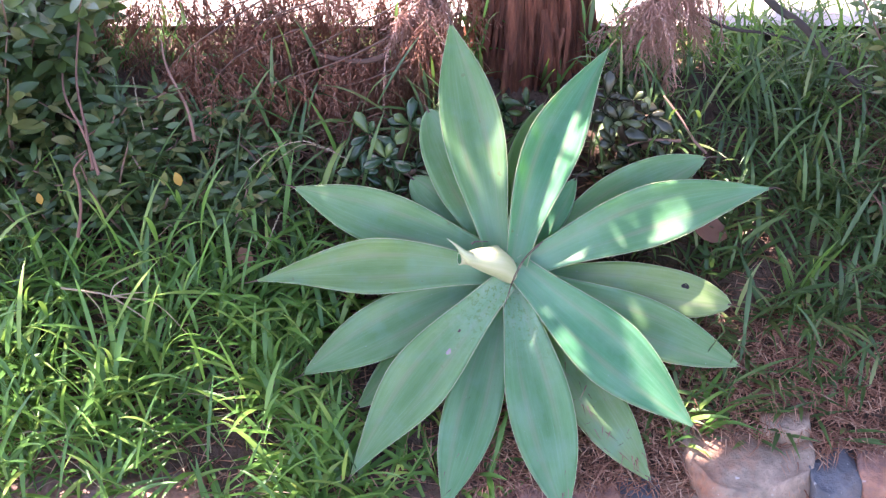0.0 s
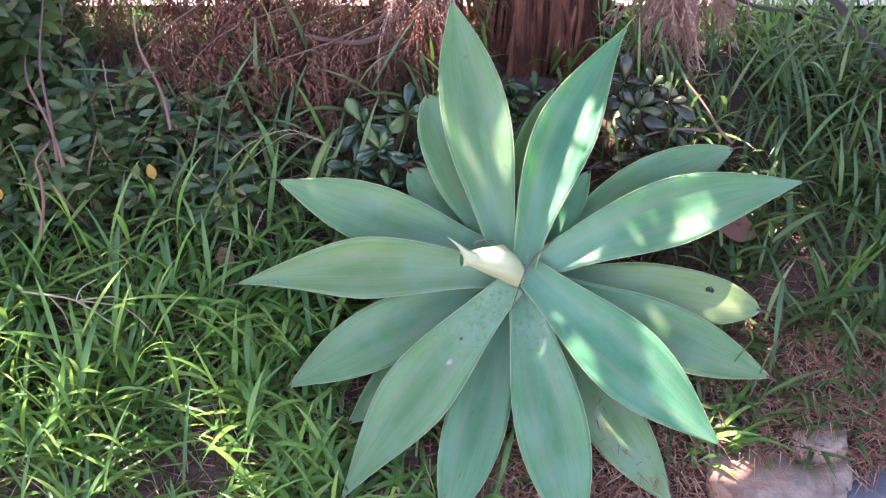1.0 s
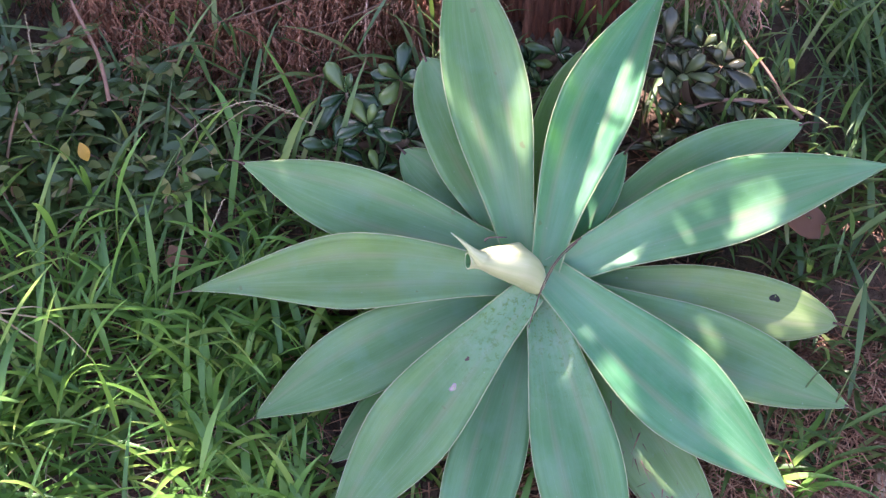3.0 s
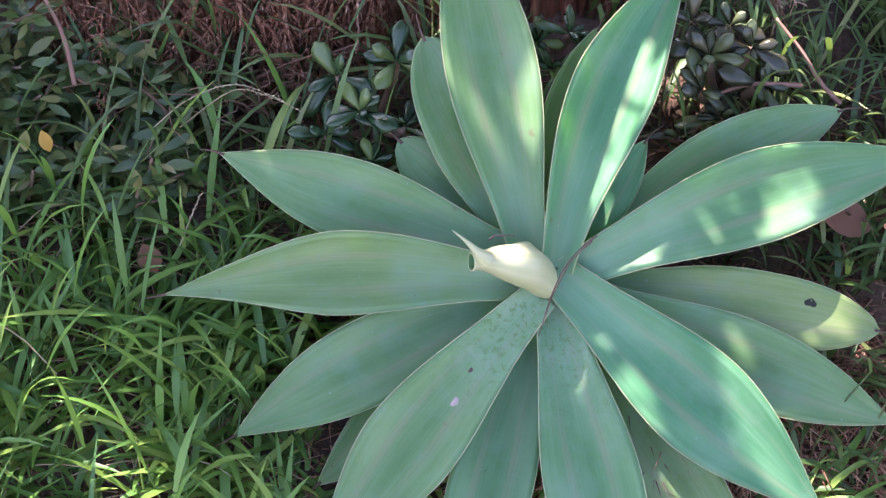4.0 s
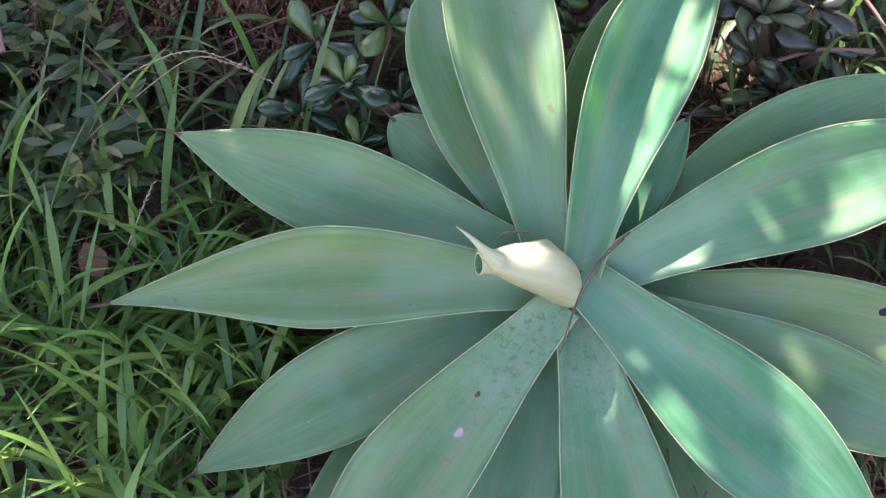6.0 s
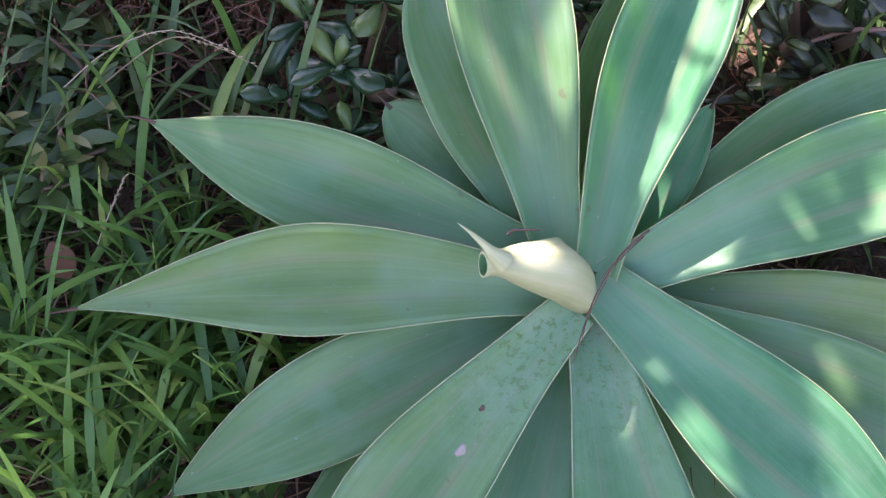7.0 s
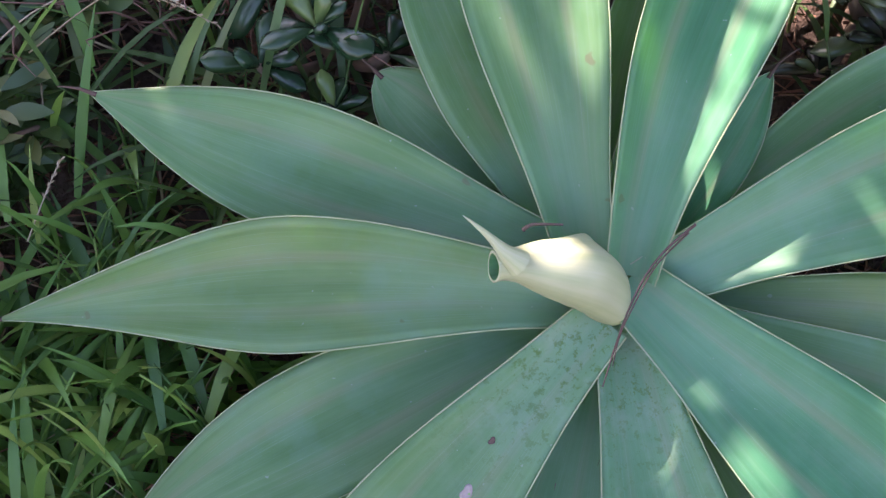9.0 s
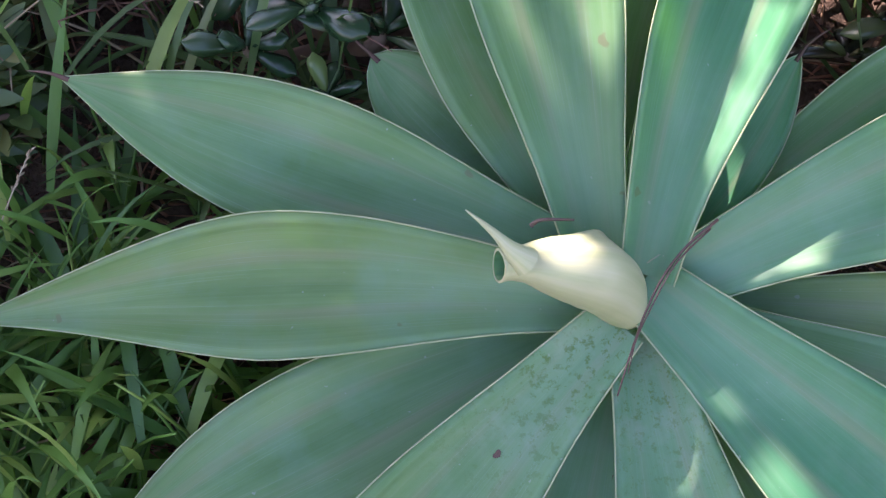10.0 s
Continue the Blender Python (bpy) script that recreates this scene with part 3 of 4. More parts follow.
def build_crown():
    """The crown overhead, out of sight, that shades the bank and lets the sun through in gaps."""
    root = bpy.data.objects["conifer_tree"]
    rays = [(fan(u, v, w), r) for u, v, w, r in GAPS]
    r = random.Random(21)
    h = Heap()
    across = SUN.cross(Vector((0, 1, 0))).normalized()
    along = across.cross(SUN)
    hub = fan(880, 440, 0) + SUN * 2.45
    for i in range(31000):
        a, b, c = r.uniform(-1.3, 1.3), r.uniform(-0.95, 0.95), r.uniform(-0.25, 0.45)
        p = hub + across * a + along * b + SUN * c
        if p.z < 1.98:
            continue
        foot = p - SUN * ((p.z - 0.42) / SUN.z)
        far = (2.02 if foot.x < 0.55 else 2.14) + 0.06 * noise.noise(foot * 5)
        open_side = (foot.x < -0.66 + 0.08 * noise.noise(foot * 4) and foot.y < 1.60) or (foot.x < -0.34 + 0.08 * noise.noise(foot * 4) and foot.y < 1.42 + 0.05 * noise.noise(foot * 6)) or (foot.x < -0.42 + 0.06 * noise.noise(foot * 4) and foot.y < 1.54)
        thin_side = -0.5 < foot.x < 0.12 and foot.y > 1.92 + 0.05 * noise.noise(foot * 5)
        if foot.y > far or (thin_side and r.random() < 0.8) or (open_side and r.random() < 0.85):
            continue
        e = Vector((r.uniform(-1, 1), r.uniform(-1, 1), r.uniform(-0.5, 0.5))).normalized()
        ln, wd = r.uniform(0.06, 0.12), r.uniform(0.018, 0.032)
        s = e.cross(Vector((r.uniform(-1, 1), r.uniform(-1, 1), r.uniform(-1, 1)))).normalized() * wd
        spots = [p + e * ln * f + s * g for f, g in ((0, 0), (-0.5, 0), (0.5, 0), (0, 1), (0, -1), (-0.25, 0.5), (0.25, 0.5), (-0.25, -0.5), (0.25, -0.5))]
        hole = False
        for q, rad in rays:
            d = p - q
            if (d - SUN * d.dot(SUN)).length < rad + 0.07 and any((x - q - SUN * (x - q).dot(SUN)).length < rad for x in spots):
                hole = True
                break
        if hole:
            continue
        k = len(h.v)
        h.v += [p - e * ln * 0.5, p + s, p + e * ln * 0.5, p - s]
        h.uv += [(0, 0), (1, 0.5), (0, 1), (0, 0.5)]
        h.f.append((k, k + 1, k + 2, k + 3))
    # added unseen sprays that keep sky light off the grass on the right
    for i in range(7000):
        p = Vector((r.uniform(0.45, 2.0), r.uniform(1.5, 3.0), r.uniform(1.98, 2.6)))
        e = Vector((r.uniform(-1, 1), r.uniform(-1, 1), r.uniform(-0.5, 0.5))).normalized() * r.uniform(0.03, 0.06)
        s = e.cross(Vector((r.uniform(-1, 1), r.uniform(-1, 1), r.uniform(-1, 1)))).normalized() * r.uniform(0.018, 0.032)
        k = len(h.v)
        h.v += [p - e, p + s, p + e, p - s]
        h.uv += [(0, 0), (1, 0.5), (0, 1), (0, 0.5)]
        h.f.append((k, k + 1, k + 2, k + 3))
    crown = h.part("crown", CROWN, root, "dense dark green needle sprays, unseen overhead, set to shade the bank")
    crown.matrix_parent_inverse = Matrix.Translation(root.location).inverted()


build_crown()


def build_limbs():
    """Boughs that carry the crown, from the trunk out over the bank."""
    root = bpy.data.objects["conifer_tree"]
    r = random.Random(5)
    for i, (x, y, z) in enumerate(((-1.9, 2.3, 3.1), (-1.2, 1.8, 3.2), (-0.5, 2.5, 3.15), (-1.5, 2.8, 3.2), (-0.2, 1.7, 3.2), (0.3, 2.6, 3.2), (1.3, 2.2, 2.7))):
        start = TREE + Vector((0, 0, 2.3 + 0.12 * i))
        end = Vector((x, y, z))
        h = Heap()
        h.tube(curve([start, start.lerp(end, 0.5) + Vector((0, 0, 0.18)), end], 12), [0.035 - 0.0026 * k for k in range(12)], 8)
        h.part("limb", BARK, root)


build_limbs()
settle(bpy.data.objects["conifer_tree"])

# ---------------------------------------------------------------- grass
def grass_blade(h, p, az, length, width, droop, r, lean=None, free=False):
    d = Vector((math.cos(az), math.sin(az), 0))
    side = Vector((-math.sin(az), math.cos(az), 0))
    lean = r.uniform(0.15, 0.7) if lean is None else lean + r.uniform(-0.25, 0.25)
    rows = []
    tw = r.uniform(-0.9, 0.9)
    n = 7
    q = p.copy()
    ang = lean
    for i in range(n):
        s = i / (n - 1)
        w = width * 0.5 * (0.55 + 1.3 * s) if s < 0.35 else width * 0.5 * max(0.02, 1.005 - ((s - 0.35) / 0.65) ** 1.7)
        sd = side * math.cos(tw * s) + Vector((0, 0, 1)) * math.sin(tw * s) * 0.6
        fold = Vector((0, 0, 1)) * w * 0.35
        rows.append([(q - sd * w + fold, (0, s)), (q.copy(), (0.5, s)), (q + sd * w + fold, (1, s))])
        q = q + (d * math.sin(ang) + Vector((0, 0, 1)) * math.cos(ang)) * length / (n - 1)
        ang = min(ang + droop / (n - 1) * (0.6 + s), 2.6)
    for (a, _), (c, _), (b, _) in rows[1:]:
        if not free and in_rosette(c):
            return
    h.grid(rows)


def leaf_clearance():
    """The lowest nearness of any agave leaf over each ten millimetres of the fan; large where there is none."""
    low = np.full((110, 170), 9.0)
    for base, bow, tip, half, rise, *_ in LEAVES:
        for i in range(60):
            f = i / 59
            e = (2 * (f - 0.5) * (f - 1), 4 * f * (1 - f), 2 * f * (f - 0.5))
            mid = [(base[k] + tip[k]) / 2 + bow[k] for k in (0, 1)]
            u, v = (base[k] * e[0] + mid[k] * e[1] + tip[k] * e[2] for k in (0, 1))
            w = sum(r * q for r, q in zip(rise, e)) - 0.016
            reach = half * smooth_width(f, 0) * 0.95 + 6
            for r in range(int((v - reach) / 10), int((v + reach) / 10) + 1):
                for c in range(int((u - reach) / 10), int((u + reach) / 10) + 1):
                    if 0 <= r < 110 and 0 <= c < 170 and math.hypot(c * 10 + 5 - u, r * 10 + 5 - v) < reach:
                        low[r, c] = min(low[r, c], w)
    return low.tolist()


CLEAR = leaf_clearance()


def in_rosette(p):
    """Whether a place lies where the agave's leaves are, or over them."""
    d = p - START
    far = d.dot(AHEAD)
    k = REACH / far * 1000
    r, c = int((441 - d.dot(UPWARD) * k) / 10), int((784 + d.x * k) / 10)
    return 0 <= r < 110 and 0 <= c < 170 and REACH - far > CLEAR[r][c]


def grass_shoot(h, p, sizes, r):
    """A leaning culm with leaves that stand off it on alternate sides."""
    az = r.uniform(0, 6.283)
    d = Vector((math.cos(az), math.sin(az), 0))
    tall = r.uniform(0.05, 0.17)
    lean = r.uniform(0.1, 0.75)
    line = [p + d * tall * lean * (i / 4) ** 1.5 + Vector((0, 0, tall * i / 4)) for i in range(5)]
    if in_rosette(line[4]):
        return 1
    h.tube(line, [0.0016, 0.0015, 0.0014, 0.0012, 0.0009], 4)
    n = r.randint(3, 5)
    turn = r.uniform(0, 6.283)
    for i in range(n):
        k = (0.15 + 0.85 * i / (n - 1)) * 4
        q = line[min(int(k), 3)].lerp(line[min(int(k), 3) + 1], k - min(int(k), 3))
        grass_blade(h, q, turn + i * 3.14 + r.uniform(-0.7, 0.7), r.uniform(*sizes[0]), r.uniform(*sizes[1]), r.uniform(0.2, 1.5), r, 0.35 if i == n - 1 else 0.85)
    return n


def grass_patch(name, label, count, box, sizes, material, seed, density=None, droop=(0.6, 2.0), tuft=5, shoots=False, flat=False, free=False):
    """Blades in small tufts over a stretch of the bank: box is u0, v0, u1, v1 of the fan."""
    r = random.Random(seed)
    h = Heap()
    u0, v0, u1, v1 = box
    done = 0
    while done < count:
        u, v = r.uniform(u0, u1), r.uniform(v0, v1)
        if density and r.random() > density(u, v):
            continue
        p = on_ground(u, v)
        for _ in range(r.randint(2, tuft)):
            c = Vector((p.x + r.gauss(0, 0.012), p.y + r.gauss(0, 0.012), 0))
            c.z = ground_z(c.x, c.y) - 0.004
            if shoots and r.random() < 0.6:
                done += grass_shoot(h, c, sizes, r)
                continue
            if flat:
                c.z += 0.012
                grass_blade(h, c, r.uniform(0, 6.283), r.uniform(*sizes[0]), r.uniform(*sizes[1]), r.uniform(0.1, 0.5), r, 1.15)
                done += 1
                continue
            k = r.uniform(0.8, 1.5)
            grass_blade(h, c, r.uniform(0, 6.283), r.uniform(*sizes[0]) * k, r.uniform(*sizes[1]), r.uniform(*droop), r, None, free)
            done += 1
    return h.part(name, material, None, label, kind="stuff", category="grass")


def left_density(u, v):
    f = 1.0 if u < 560 else max(0.15, 1 - (u - 560) / 260)
    if v > 800 and u > 60:
        f *= 0.55
    return f * (0.55 + 0.45 * noise.noise((u * 0.012, v * 0.012, 3)))


grass_patch("meadow_grass", "bright green broad-bladed grass on the bank", 1750, (-120, 455, 740, 960), ((0.08, 0.18), (0.006, 0.0125)), GRASS, 3, left_density, (0.6, 2.1), 4, True)
grass_patch("shaded_grass", "dark green grass under shrubs, shade painted into its colour", 470, (-120, 250, 860, 480), ((0.08, 0.17), (0.0045, 0.009)), GRASS_SHADED, 4, lambda u, v: 0.3 if u < 440 else 1.0, (0.6, 2.2), 4, True)
grass_patch("tall_grass", "tall green grass beside the tree trunk", 950, (1040, 150, 1760, 460), ((0.07, 0.16), (0.005, 0.0095)), GRASS_SHADED, 5, lambda u, v: 0.45 + 0.8 * noise.noise((u * 0.009, v * 0.009, 8)), (0.9, 2.6), 4, True)
grass_patch("sunlit_grass", "bright green grass at the terrace edge", 620, (1040, 82, 1760, 165), ((0.04, 0.09), (0.005, 0.009)), GRASS, 6, None, (0.3, 1.4), 4, True)
grass_patch("terrace_grass", "sunlit grass seen through the hanging dead sprays", 420, (-150, 90, 860, 165), ((0.03, 0.07), (0.005, 0.008)), GRASS, 7, None, (0.3, 1.4), 4, True)
grass_patch("sparse_grass", "sparse creeping grass on needle litter", 620, (1120, 400, 1760, 745), ((0.06, 0.14), (0.006, 0.011)), GRASS_SHADED, 8, lambda u, v: max(0.18, 1 - (v - 400) / 380), (0.8, 2.2), 4, True)
grass_patch("grass_tuft", "small tuft of bright grass by the stone edging", 22, (1195, 768, 1240, 800), ((0.08, 0.13), (0.008, 0.013)), GRASS, 9, None, (1.0, 2.0), 5, False, False, True)
grass_patch("creeping_grass", "creeping grass lying flat under the agave leaves", 520, (480, 520, 900, 930), ((0.06, 0.13), (0.008, 0.012)), GRASS, 18, None, (0.4, 1), 4, False, True)
grass_patch("creeping_grass", "creeping grass lying flat on the needle litter", 170, (1120, 520, 1560, 800), ((0.05, 0.11), (0.007, 0.011)), GRASS_SHADED, 19, None, (0.4, 1), 4, False, True)
grass_patch("grass_tuft", "upright pale green grass tuft among the shrubs", 12, (432, 245, 458, 268), ((0.13, 0.19), (0.008, 0.012)), GRASS, 14, None, (0.1, 0.5), 5)
grass_patch("grass_tuft", "fresh grass tuft at the foot of the trunk", 14, (945, 165, 990, 190), ((0.06, 0.10), (0.006, 0.009)), GRASS, 15, None, (0.2, 1.2), 5)
grass_patch("grass_tuft", "upright grass tuft on the needle litter", 9, (1400, 540, 1430, 575), ((0.10, 0.17), (0.009, 0.013)), GRASS, 16, None, (0.1, 0.9), 4)
grass_patch("grass_tuft", "tall grass tuft standing out of the darker grass", 12, (1390, 220, 1440, 260), ((0.12, 0.18), (0.008, 0.012)), GRASS, 17, None, (0.1, 0.9), 5)
grass_patch("lower_grass", "grass blades under the agave leaves", 260, (500, 560, 900, 930), ((0.07, 0.14), (0.008, 0.013)), GRASS, 10, None, (0.4, 1.8), 4, True)
grass_patch("lawn", "sunlit short lawn on the terrace", 1500, (-200, 52, 1800, 118), ((0.02, 0.045), (0.004, 0.006)), LAWN, 12)


def needle_litter():
    r = random.Random(31)
    h = Heap()
    for i in range(13000):
        u, v = (r.uniform(820, 1760), r.uniform(560, 900)) if i < 8000 else (r.uniform(-100, 1700), r.uniform(250, 960))
        p = on_ground(u, v)
        a = r.uniform(0, 6.283)
        ln = r.uniform(0.03, 0.085)
        d = Vector((math.cos(a), math.sin(a), r.uniform(-0.1, 0.25))) * ln
        q = p + d * 0.5 + Vector((0, 0, r.uniform(0.002, 0.012)))
        p = p + Vector((0, 0, r.uniform(0.002, 0.01)))
        blade(h, p, q, 0.0018)
        blade(h, q, q + d * 0.5 + Vector((r.uniform(-1, 1), r.uniform(-1, 1), -0.3)) * 0.014, 0.0014)
    h.part("needle_litter", NEEDLE, None, "fallen red-brown conifer needles on the soil", kind="stuff", category="litter")


needle_litter()

# ---------------------------------------------------------------- stone edging
def edging_stone(u, v, sx, sy, sz, turn, material, label, seed):
    p = on_ground(u, v)
    bm = bmesh.new()
    bmesh.ops.create_icosphere(bm, subdivisions=4, radius=1.0)
    for vert in bm.verts:
        c = vert.co
        k = (abs(c.x) ** 4 + abs(c.y) ** 4 + abs(c.z) ** 4) ** -0.25
        c *= k
        c.z = min(c.z, 0.55 + 0.2 * noise.noise(c * 1.5 + Vector((seed, 2, 0))))
        c *= 1 + 0.20 * noise.noise(c * 0.9 + Vector((seed, 0, 0))) + 0.06 * noise.noise(c * 2.6 + Vector((seed, 5, 0))) + 0.02 * noise.noise(c * 8 + Vector((0, seed, 0)))
        c.x, c.y, c.z = c.x * sx, c.y * sy, c.z * sz
    me = bpy.data.meshes.new("edging_stone")
    bm.to_mesh(me)
    bm.free()
    me.polygons.foreach_set("use_smooth", [True] * len(me.polygons))
    me.materials.append(material)
    ob = new("edging_stone", me)
    ob.matrix_world = pose(p.x, p.y, p.z - sz * 0.12, 0, 0, turn)
    return tagged(ob, label, "stone", "stones edging the bank")


edging_stone(1322, 826, 0.112, 0.100, 0.075, 12, ROCK_A, "large rounded brown edging stone with pale flecks", 1)
edging_stone(1385, 752, 0.046, 0.040, 0.04, -8, ROCK_A, "small brown stone behind the edging", 2)
edging_stone(1468, 832, 0.046, 0.080, 0.06, 3, ROCK_B, "narrow blue-grey edging stone", 3)
edging_stone(1560, 830, 0.045, 0.082, 0.06, -4, ROCK_C, "rust-red and grey edging stone", 4)
edging_stone(1662, 832, 0.055, 0.065, 0.06, 6, ROCK_B, "blue-grey edging stone beside the path", 5)
edging_stone(1010, 890, 0.090, 0.055, 0.05, 8, ROCK_C, "pinkish red edging stone under the agave", 6)
edging_stone(1128, 884, 0.042, 0.048, 0.05, -10, ROCK_B, "small purple-grey edging stone", 7)
edging_stone(1212, 892, 0.045, 0.045, 0.05, 5, ROCK_A, "brown edging stone half buried in litter", 8)
edging_stone(880, 915, 0.060, 0.045, 0.05, 0, ROCK_C, "reddish edging stone under the agave leaves", 9)
edging_stone(260, 872, 0.105, 0.055, 0.05, 4, ROCK_C, "broad reddish stone overgrown by grass", 10)
edging_stone(90, 885, 0.080, 0.050, 0.05, -6, ROCK_C, "reddish stone overgrown by grass", 11)

# ---------------------------------------------------------------- shrubs
def leaf_blade(h, p, way, normal, length, width, thick=0.0, cup=0.15, obovate=0.0):
    """An elliptic leaf with a folded midrib; thick gives it a lower side."""
    way = way.normalized()
    side = way.cross(normal).normalized()
    nor = side.cross(way).normalized()
    n = 9 if thick else 6
    rows = []
    for i in range(n):
        s = i / (n - 1)
        w = width * 0.5 * max(0.06, min(1.0, 0.12 + 1.25 * s) * math.sqrt(1 - s ** 5)) if obovate else width * 0.5 * max(0.05, math.sin(math.pi * (s ** (1 + obovate)) * 0.97 + 0.04)) ** 0.8
        c = p + way * length * s - nor * length * 0.22 * s * s
        row = [(c - side * w + nor * w * cup, (0, s)), (c, (0.5, s)), (c + side * w + nor * w * cup, (1, s))]
        if thick:
            t = thick * min(1, 3 * s + 0.3, 3.2 * (1 - s) + 0.25)
            row = [(c - side * w, (0, s)), (c - side * w * 0.55 + nor * t, (0.25, s)), (c + nor * t * 1.1, (0.5, s)), (c + side * w * 0.55 + nor * t, (0.75, s)), (c + side * w, (1, s)),
                   (c + side * w * 0.5 - nor * t, (0.75, s)), (c - side * w * 0.5 - nor * t, (0.25, s))]
        rows.append(row)
    h.grid(rows, closed=bool(thick))


def leafy_shrub(u, v, height, spread, stems, leaves, size, seed, label):
    """Stems from one foot, with leaves in whorls toward their ends."""
    r = random.Random(seed)
    foot = on_ground(u, v)
    root = thing("leafy_shrub", foot, label, "shrub", "shrubs on the bank")
    h = Heap()
    for i in range(stems):
        a = r.uniform(0, 6.283)
        tip = foot + Vector((math.cos(a) * spread * r.uniform(0.2, 1), math.sin(a) * spread * 0.7 * r.uniform(0.2, 1), height * r.uniform(0.55, 1.0)))
        line = curve([foot - Vector((0, 0, 0.01)), foot.lerp(tip, 0.45) + Vector((r.gauss(0, 0.02), r.gauss(0, 0.02), 0.03)), tip], 10)
        st = Heap()
        st.tube(line, [0.0035 - 0.0002 * j for j in range(10)], 5)
        st.part("stem", TWIG, root)
        for j in range(leaves):
            f = r.uniform(0.1, 1.0)
            k = f * 9
            p = line[min(int(k), 8)].lerp(line[min(int(k), 8) + 1], k - int(k)) if k < 9 else line[9]
            b = r.uniform(0, 6.283)
            out = Vector((math.cos(b), math.sin(b), r.uniform(-0.1, 0.8)))
            p = p + out * r.uniform(0.0, 0.02)
            ln = r.uniform(*size)
            leaf_blade(h, p, out, Vector((r.gauss(0, 0.7), r.gauss(0, 0.6) - 0.3, 1)), ln, ln * r.uniform(0.28, 0.42))
    f = h.part("foliage", SHRUB, root, "dark green elliptic leaves")
    f["kind"] = "stuff"
    settle(root)


for i, (u, v, hh, sp, st, lv, sz) in enumerate([
        (30, 300, 0.42, 0.17, 11, 44, (0.04, 0.065)), (110, 250, 0.36, 0.16, 10, 40, (0.04, 0.065)), (40, 200, 0.34, 0.18, 10, 40, (0.04, 0.065)), (180, 330, 0.22, 0.13, 8, 34, (0.028, 0.045)), (10, 430, 0.24, 0.15, 8, 30, (0.025, 0.045)),
        (130, 420, 0.20, 0.13, 9, 38, (0.022, 0.04)), (280, 390, 0.17, 0.12, 9, 36, (0.022, 0.038)), (425, 330, 0.16, 0.10, 9, 34, (0.022, 0.04)), (350, 420, 0.13, 0.10, 8, 30, (0.02, 0.034)),
        (230, 280, 0.20, 0.13, 8, 28, (0.025, 0.045)), (-60, 380, 0.40, 0.16, 8, 30, (0.03, 0.055)), (350, 290, 0.13, 0.12, 7, 24, (0.022, 0.04)),
        (60, 560, 0.13, 0.11, 6, 22, (0.02, 0.035)), (60, 110, 0.20, 0.15, 10, 40, (0.035, 0.055)), (160, 140, 0.20, 0.14, 9, 36, (0.035, 0.055)), (-60, 150, 0.3, 0.16, 9, 36, (0.04, 0.06)), (420, 410, 0.15, 0.12, 9, 34, (0.025, 0.042)), (230, 420, 0.20, 0.12, 9, 36, (0.026, 0.045)), (90, 470, 0.18, 0.13, 8, 32, (0.024, 0.04)), (1640, 330, 0.34, 0.16, 10, 44, (0.02, 0.035)), (1600, 220, 0.34, 0.16, 10, 44, (0.02, 0.035)), (1680, 430, 0.32, 0.16, 10, 40, (0.02, 0.035)), (1570, 400, 0.10, 0.08, 7, 26, (0.015, 0.028)), (1660, 150, 0.36, 0.18, 10, 44, (0.02, 0.035)), (-90, 520, 0.2, 0.14, 6, 24, (0.02, 0.04))]):
    leafy_shrub(u, v, hh, sp, st, lv, sz, 100 + i, "dark green small-leaved shrub among the grass")


def jade_shrub(heads, foot_uv, material, seed, label, size):
    """A low succulent shrub: each head is a rosette of fleshy spoon-shaped leaves."""
    r = random.Random(seed)
    foot = on_ground(*foot_uv)
    root = thing("succulent_shrub", foot, label, "shrub", "succulent shrubs behind the agave")
    for u, v, w, n in heads:
        c = fan(u, v, w)
        st = Heap()
        st.tube(curve([foot, foot.lerp(c, 0.6) - Vector((0, 0, 0.01)), c], 8), [0.006] * 7 + [0.003], 6)
        st.part("stem", TWIG, root)
        face = Vector((r.gauss(0, 0.45), -0.45 + r.gauss(0, 0.35), 0.85)).normalized()
        e1 = face.cross(Vector((0, 1, 0.2))).normalized()
        e2 = face.cross(e1)
        for i in range(n):
            a = i * 2.4 + r.uniform(-0.5, 0.5)
            tilt = 0.25 + 0.75 * (1 - i / n) * r.uniform(0.7, 1.1)
            way = (e1 * math.cos(a) + e2 * math.sin(a)) * tilt + face * (1.1 - tilt)
            h = Heap()
            ln = size * r.uniform(0.65, 1.2) * (0.5 + 0.5 * (1 - i / n))
            leaf_blade(h, c + way * 0.004, way, face, ln, ln * r.uniform(0.52, 0.64), 0.0038, 0, 0.85)
            h.part("leaf", material, root)
    settle(root)


jade_shrub([(685, 283, -0.035, 8), (640, 310, -0.049, 5), (725, 222, -0.056, 6), (695, 345, -0.049, 6), (655, 240, -0.063, 5), (735, 300, -0.056, 5)], (700, 300), JADE, 41, "dark glossy green succulent shrub with spoon-shaped leaves", 0.055)
jade_shrub([(1095, 215, -0.056, 7), (1145, 205, -0.063, 7), (1155, 250, -0.056, 6), (1085, 258, -0.052, 7), (1112, 290, -0.09, 6), (1062, 312, -0.10, 5), (1120, 180, -0.07, 5), (1075, 175, -0.07, 5)], (1110, 260), JADE_RED, 42, "bronze-green glossy succulent shrub behind the agave", 0.05)
jade_shrub([(890, 200, -0.07, 8), (930, 190, -0.07, 8), (905, 230, -0.07, 7)], (910, 210), JADE, 43, "dark succulent shoots at the foot of the trunk", 0.045)

